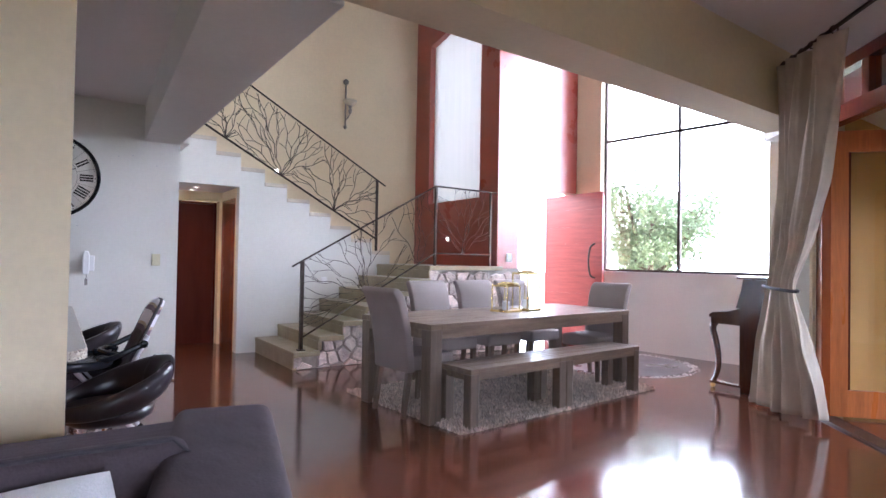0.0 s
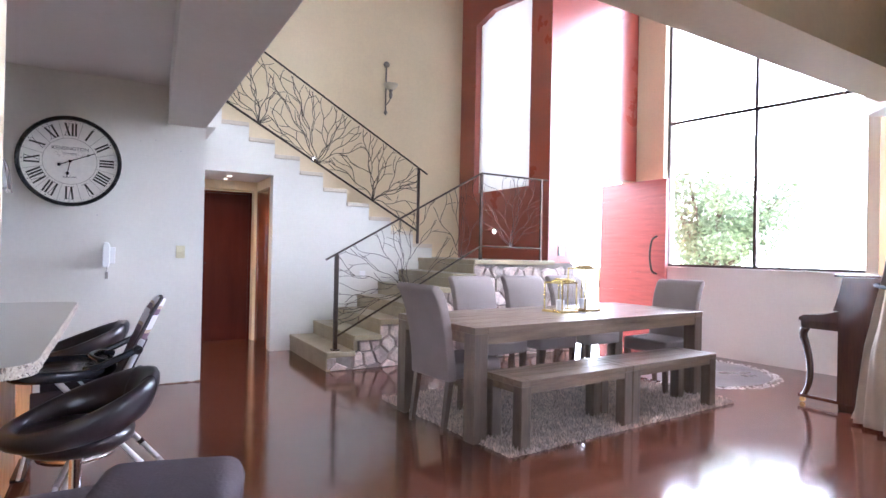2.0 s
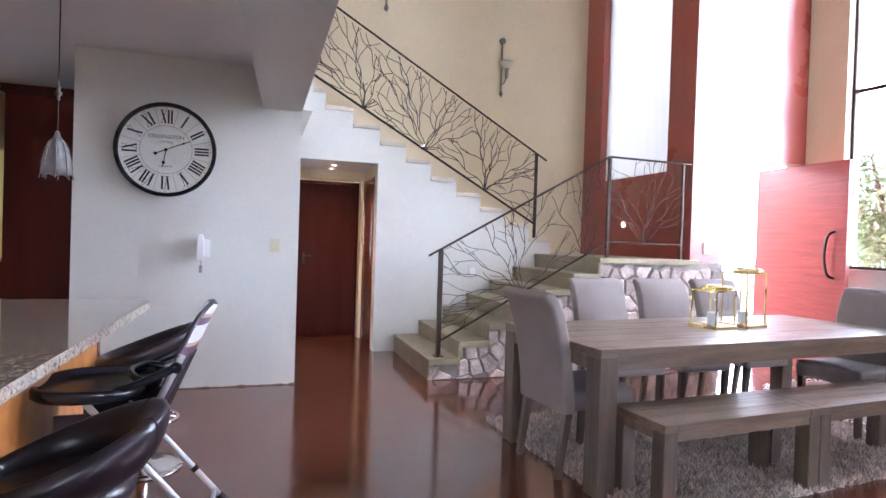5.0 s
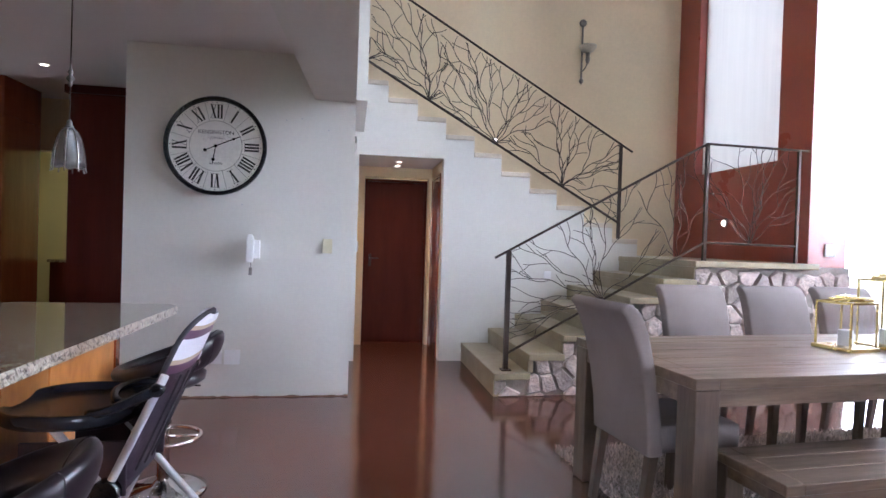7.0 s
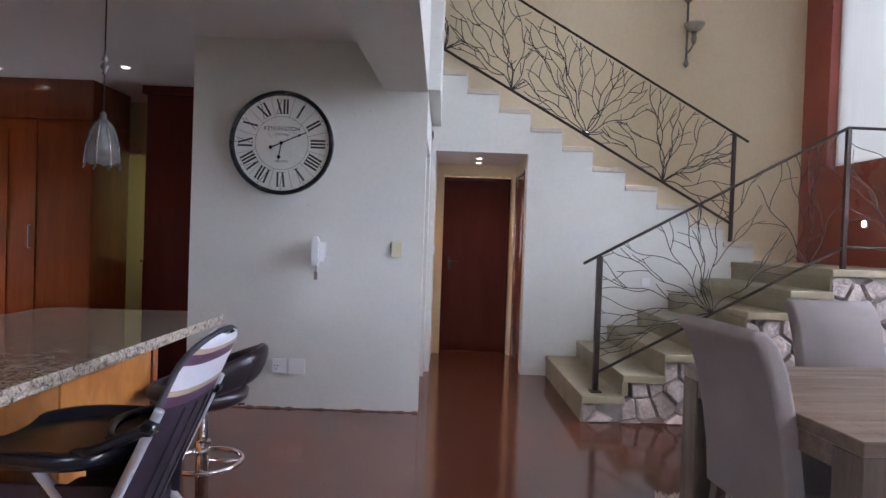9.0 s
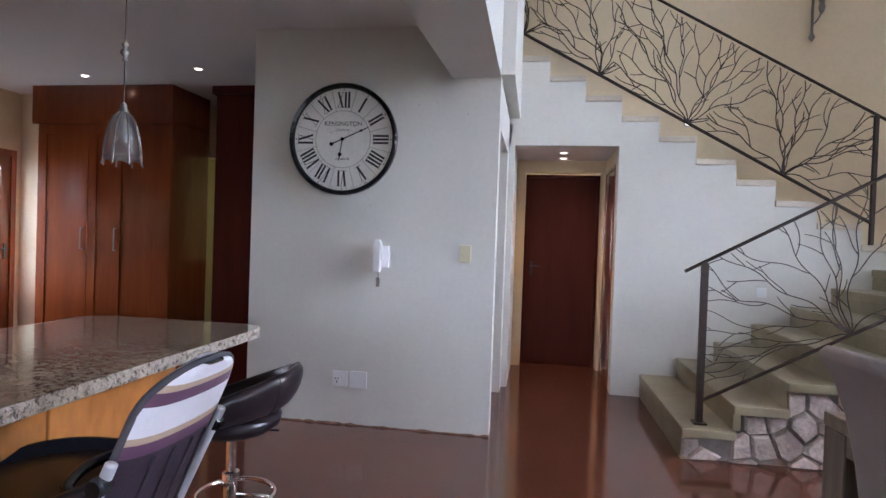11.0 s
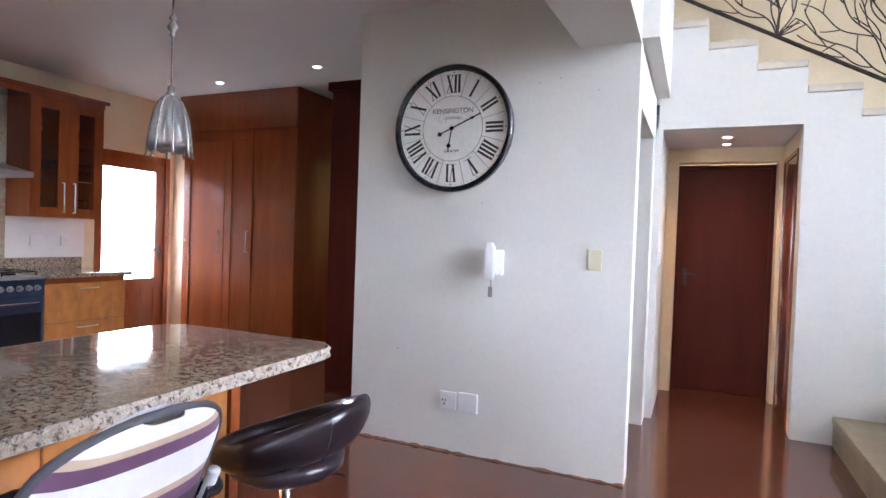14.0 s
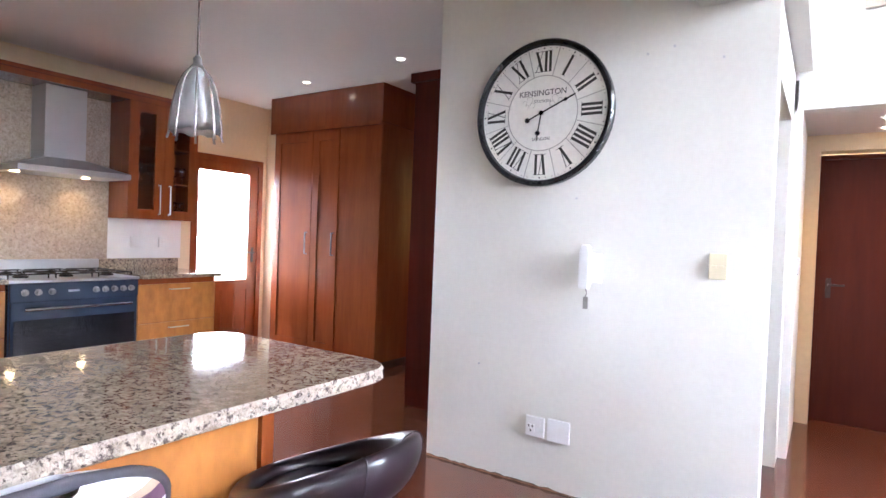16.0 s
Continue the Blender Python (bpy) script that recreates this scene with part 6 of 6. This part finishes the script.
part("seat", bm, M_PURPLE, hc, smooth=True)
for y in (-0.2, 0.185):
    bm = boxes((0.24, 0.56, y, y + 0.015, 0.42, 0.60))
    bevel(bm, 0.006)
    part("side_wing", bm, M_PURPLE, hc)
bm = boxes((0.17, 0.22, -0.15, 0.15, 0.20, 0.215))
part("footrest", bm, M_BLACK, hc)
for y in (-0.15, 0.15):
    bm = bmesh.new()
    tube(bm, [(0.24, y, 0.41), (0.20, y, 0.21)], 0.008, 6)
    part("footrest_strap", bm, M_TUBE, hc)


# ---- outside ----
# emissive ring added for the white sky; it also lights rooms through the windows
M_SKYGLOW = bpy.data.materials.new("sky_glow")
M_SKYGLOW.use_nodes = True
hz = M_SKYGLOW.node_tree.nodes["Principled BSDF"]
hz.inputs["Base Color"].default_value = (0.8, 0.8, 0.8, 1)
hz.inputs["Emission Color"].default_value, hz.inputs["Emission Strength"].default_value = (0.93, 0.97, 1.0, 1), 23.0
bm = bmesh.new()
ring = []
for k in range(65):
    a = 2 * math.pi * k / 64
    ring.append((bm.verts.new((75 * math.cos(a), 75 * math.sin(a), -0.3)), bm.verts.new((75 * math.cos(a), 75 * math.sin(a), 55))))
for (a, b), (c, d) in zip(ring, ring[1:]):
    bm.faces.new((a, c, d, b))
bk = structure("backdrop", bm, M_SKYGLOW, "distant glowing ring standing in for the washed-out sky", "backdrop")


# covered porch beyond the patio doors
bm = bmesh.new()
patio_box(bm, -1.6, 7.0, 0.26, 3.4, 2.66, 2.9)
bmesh.ops.recalc_face_normals(bm, faces=bm.faces[:])
structure("ceiling_porch", bm, M_CEILING, "white porch ceiling beyond the patio doors", "ceiling")
bm = bmesh.new()
patio_box(bm, -1.8, -1.6, 0.5, 5.4, -0.1, 2.9)
# opposite end: unseen, added to shut out daylight
patio_box(bm, 7.0, 7.2, 0.26, 3.4, -0.1, 2.9)
bmesh.ops.recalc_face_normals(bm, faces=bm.faces[:])
structure("wall_porch", bm, M_OCHRE, "ochre plastered porch end wall, with an unseen one added opposite")
bm = bmesh.new()
slab(bm, (5.62, beam_line(5.62) - 0.304), (7.9, beam_line(7.9) - 0.304), 0.03, -0.1, 2.655)
structure("wall_porch_inner", bm, M_OCHRE, "ochre plastered house wall along the porch")
# unseen porch front, added so less daylight reaches the patio doors
bm = bmesh.new()
for u0, u1, z0, z1 in ((-1.6, 1.4, -0.1, 2.66), (4.6, 7.0, -0.1, 2.66), (1.4, 4.6, -0.1, 0.9), (1.4, 4.6, 2.0, 2.66)):
    patio_box(bm, u0, u1, 3.2, 3.4, z0, z1)
bmesh.ops.recalc_face_normals(bm, faces=bm.faces[:])
structure("wall_porch_baffle", bm, M_OCHRE, "unseen ochre porch front with a wide opening, added to cut daylight")
bm = bmesh.new()
patio_box(bm, -1.6, 7.0, 0.26, 4.2, -0.11, -0.005)
bmesh.ops.recalc_face_normals(bm, faces=bm.faces[:])
structure("floor_porch", bm, M_STEP, "pale cement porch floor", "floor")


def tree(x, y, height, spread, crown_low, seed, label):
    rng = random.Random(seed)
    s = thing("tree", label, "tree", pose(x, y, -0.12))
    bm = bmesh.new()
    tips = []
    trunk = spline([(0, 0, 0), (0.08, -0.05, height * 0.15), (-0.03, 0.05, height * 0.3)], 5)
    tube(bm, trunk, 0.17, 10, 0.11)
    for k in range(8):
        a = 2 * math.pi * k / 8 + rng.uniform(-0.3, 0.3)
        r = spread * rng.uniform(0.35, 0.75)
        top = Vector((math.cos(a) * r, math.sin(a) * r, height * rng.uniform(0.55, 0.88)))
        mid = Vector((math.cos(a) * r * 0.4, math.sin(a) * r * 0.4, height * 0.45))
        limb = spline([(-0.03, 0.05, height * 0.27), mid, top], 5)
        tube(bm, limb, 0.075, 7, 0.02)
        for p in limb[4:]:
            for _ in range(2):
                q = p + Vector((rng.uniform(-1, 1), rng.uniform(-1, 1), rng.uniform(-0.3, 0.7))) * spread * 0.32
                tube(bm, [p, (p + q) / 2 + Vector((0, 0, 0.05)), q], 0.015, 5, 0.005)
                tips.append(q)
    part("trunk", bm, M_BARK, s, smooth=True)
    vs, fs = [], []
    for q in tips:
        for _ in range(230):
            c = q + Vector((rng.gauss(0, 1), rng.gauss(0, 1), rng.gauss(0, 0.7))) * spread * 0.115
            d = Vector((rng.uniform(-1, 1), rng.uniform(-1, 1), rng.uniform(-0.7, 0.4))).normalized()
            e = d.cross(Vector((rng.uniform(-1, 1), rng.uniform(-1, 1), 1))).normalized()
            ln, wd = rng.uniform(0.05, 0.10), rng.uniform(0.016, 0.03)
            i = len(vs)
            vs += [c, c + d * ln * 0.5 + e * wd, c + d * ln, c + d * ln * 0.5 - e * wd]
            fs.append((i, i + 1, i + 2, i + 3))
    me = bpy.data.meshes.new("crown")
    me.from_pydata([tuple(v) for v in vs], [], fs)
    me.materials.append(M_LEAVES)
    cr = new("crown", me)
    cr.parent = s
    cr["label"] = "pale sunlit green foliage"


tree(10.0, 7.15, 3.3, 1.55, 1.2, 3, "small spreading garden tree beyond the window")
rng = random.Random(12)
for x, y, r in ((19.5, 8.9, 0.45), (12.0, -1.5, 0.5), (13.5, -0.6, 0.6)):
    vs, fs = [], []
    for _ in range(2600):
        d = Vector((rng.gauss(0, 1), rng.gauss(0, 1), abs(rng.gauss(0, 1)))).normalized()
        c = d * r * rng.uniform(0.6, 1.0) + Vector((0, 0, r * 0.4))
        e = d.cross(Vector((rng.uniform(-1, 1), rng.uniform(-1, 1), 1))).normalized()
        i = len(vs)
        vs += [c, c + d * 0.04 + e * 0.02, c + d * 0.09, c + d * 0.04 - e * 0.02]
        fs.append((i, i + 1, i + 2, i + 3))
    me = bpy.data.meshes.new("shrub")
    me.from_pydata([tuple(v) for v in vs], [], fs)
    me.materials.append(M_LEAVES)
    ob = new("shrub", me)
    ob.location = (x, y, -0.12)
    tagged(ob, "low green garden shrub on the lawn", "shrub", "garden shrubs")

# hedge that shades the porch: greenery extended into an added row to block daylight
vs, fs = [], []
for _ in range(26000):
    u, v, z = rng.uniform(-1.5, 7.5), 5.4 + rng.gauss(0, 0.22), rng.uniform(0, 1) ** 0.8 * 1.5 - 0.1
    c = Vector(on_patio(u, v + 0.15 * math.sin(u * 3.1), z + 0.12 * math.sin(u * 5.3)))
    d = Vector((rng.uniform(-1, 1), rng.uniform(-1, 1), rng.uniform(-0.6, 0.6))).normalized()
    e = d.cross(Vector((rng.uniform(-1, 1), rng.uniform(-1, 1), 1))).normalized()
    i = len(vs)
    vs += [c, c + d * 0.07 + e * 0.035, c + d * 0.15, c + d * 0.07 - e * 0.035]
    fs.append((i, i + 1, i + 2, i + 3))
me = bpy.data.meshes.new("hedge")
me.from_pydata([tuple(v) for v in vs], [], fs)
me.materials.append(M_LEAVES)
tagged(new("hedge", me), "dense green hedge added along the porch to shade it", "hedge", "", "stuff")


# ---- fieldstones on the stair's side: split stones set in mortar ----
def clip(poly, nx, nz, d):
    """Keeps the part of a polygon where nx*x + nz*z <= d."""
    out = []
    for i, p in enumerate(poly):
        q = poly[(i + 1) % len(poly)]
        a, b = nx * p[0] + nz * p[1] - d, nx * q[0] + nz * q[1] - d
        if a <= 0:
            out.append(p)
        if a * b < 0:
            t = a / (a - b)
            out.append((p[0] + (q[0] - p[0]) * t, p[1] + (q[1] - p[1]) * t))
    return out


rng = random.Random(21)
seeds = []
for i in range(24):
    for j in range(9):
        seeds.append((2.27 + 0.152 * (i + 0.5 * (j % 2)) + rng.uniform(-0.055, 0.055), -0.03 + 0.15 * j + rng.uniform(-0.05, 0.05)))


def cap_height(x):
    h = 0.0
    for sx, sz in zip(STEP_X, STEP_Z):
        if x >= sx:
            h = sz - 0.058
    return 1.15 if x > 5.34 else h


for (sx, sz) in seeds:
    hi = cap_height(max(sx, STEP_X[0]))
    if sx < STEP_X[0] - 0.03 or sx > 5.75 or sz > hi - 0.02 or sz < -0.06:
        continue
    poly = [(sx - 0.3, sz - 0.3), (sx + 0.3, sz - 0.3), (sx + 0.3, sz + 0.3), (sx - 0.3, sz + 0.3)]
    for (ox, oz) in seeds:
        dx, dz = ox - sx, oz - sz
        if 0 < dx * dx + dz * dz < 0.3:
            ln = math.hypot(dx, dz)
            poly = clip(poly, dx / ln, dz / ln, (dx / ln) * (sx + ox) / 2 + (dz / ln) * (sz + oz) / 2 - 0.0055)
    left = max([STEP_X[0]] + [s for s in STEP_X if s <= sx])
    poly = clip(poly, 0, 1, hi - 0.004)
    poly = clip(poly, 0, -1, -0.004)
    poly = clip(poly, 1, 0, 5.735)
    if sz > cap_height(left - 0.05) - 0.05:
        poly = clip(poly, -1, 0, -(left + 0.012))
    else:
        poly = clip(poly, -1, 0, -(STEP_X[0] + 0.012))
    if len(poly) < 3 or max(p[0] for p in poly) - min(p[0] for p in poly) < 0.03:
        continue
    cx, cz = sum(p[0] for p in poly) / len(poly), sum(p[1] for p in poly) / len(poly)
    bm = bmesh.new()
    fy = 6.262 if sx < 5.34 else 6.302
    loops = []
    for scale, y in ((1.0, fy), (0.975, fy - 0.016), (0.84, fy - 0.034)):
        loops.append([bm.verts.new((cx + (x - cx) * scale + rng.uniform(-0.003, 0.003), y + rng.uniform(-0.004, 0.004), cz + (z - cz) * scale + rng.uniform(-0.003, 0.003))) for x, z in poly])
    n = len(poly)
    for u, v in zip(loops, loops[1:]):
        for k in range(n):
            bm.faces.new((u[k], u[(k + 1) % n], v[(k + 1) % n], v[k]))
    bm.faces.new(loops[-1])
    bmesh.ops.recalc_face_normals(bm, faces=bm.faces[:])
    part("stone", bm, M_STONE, stairs)
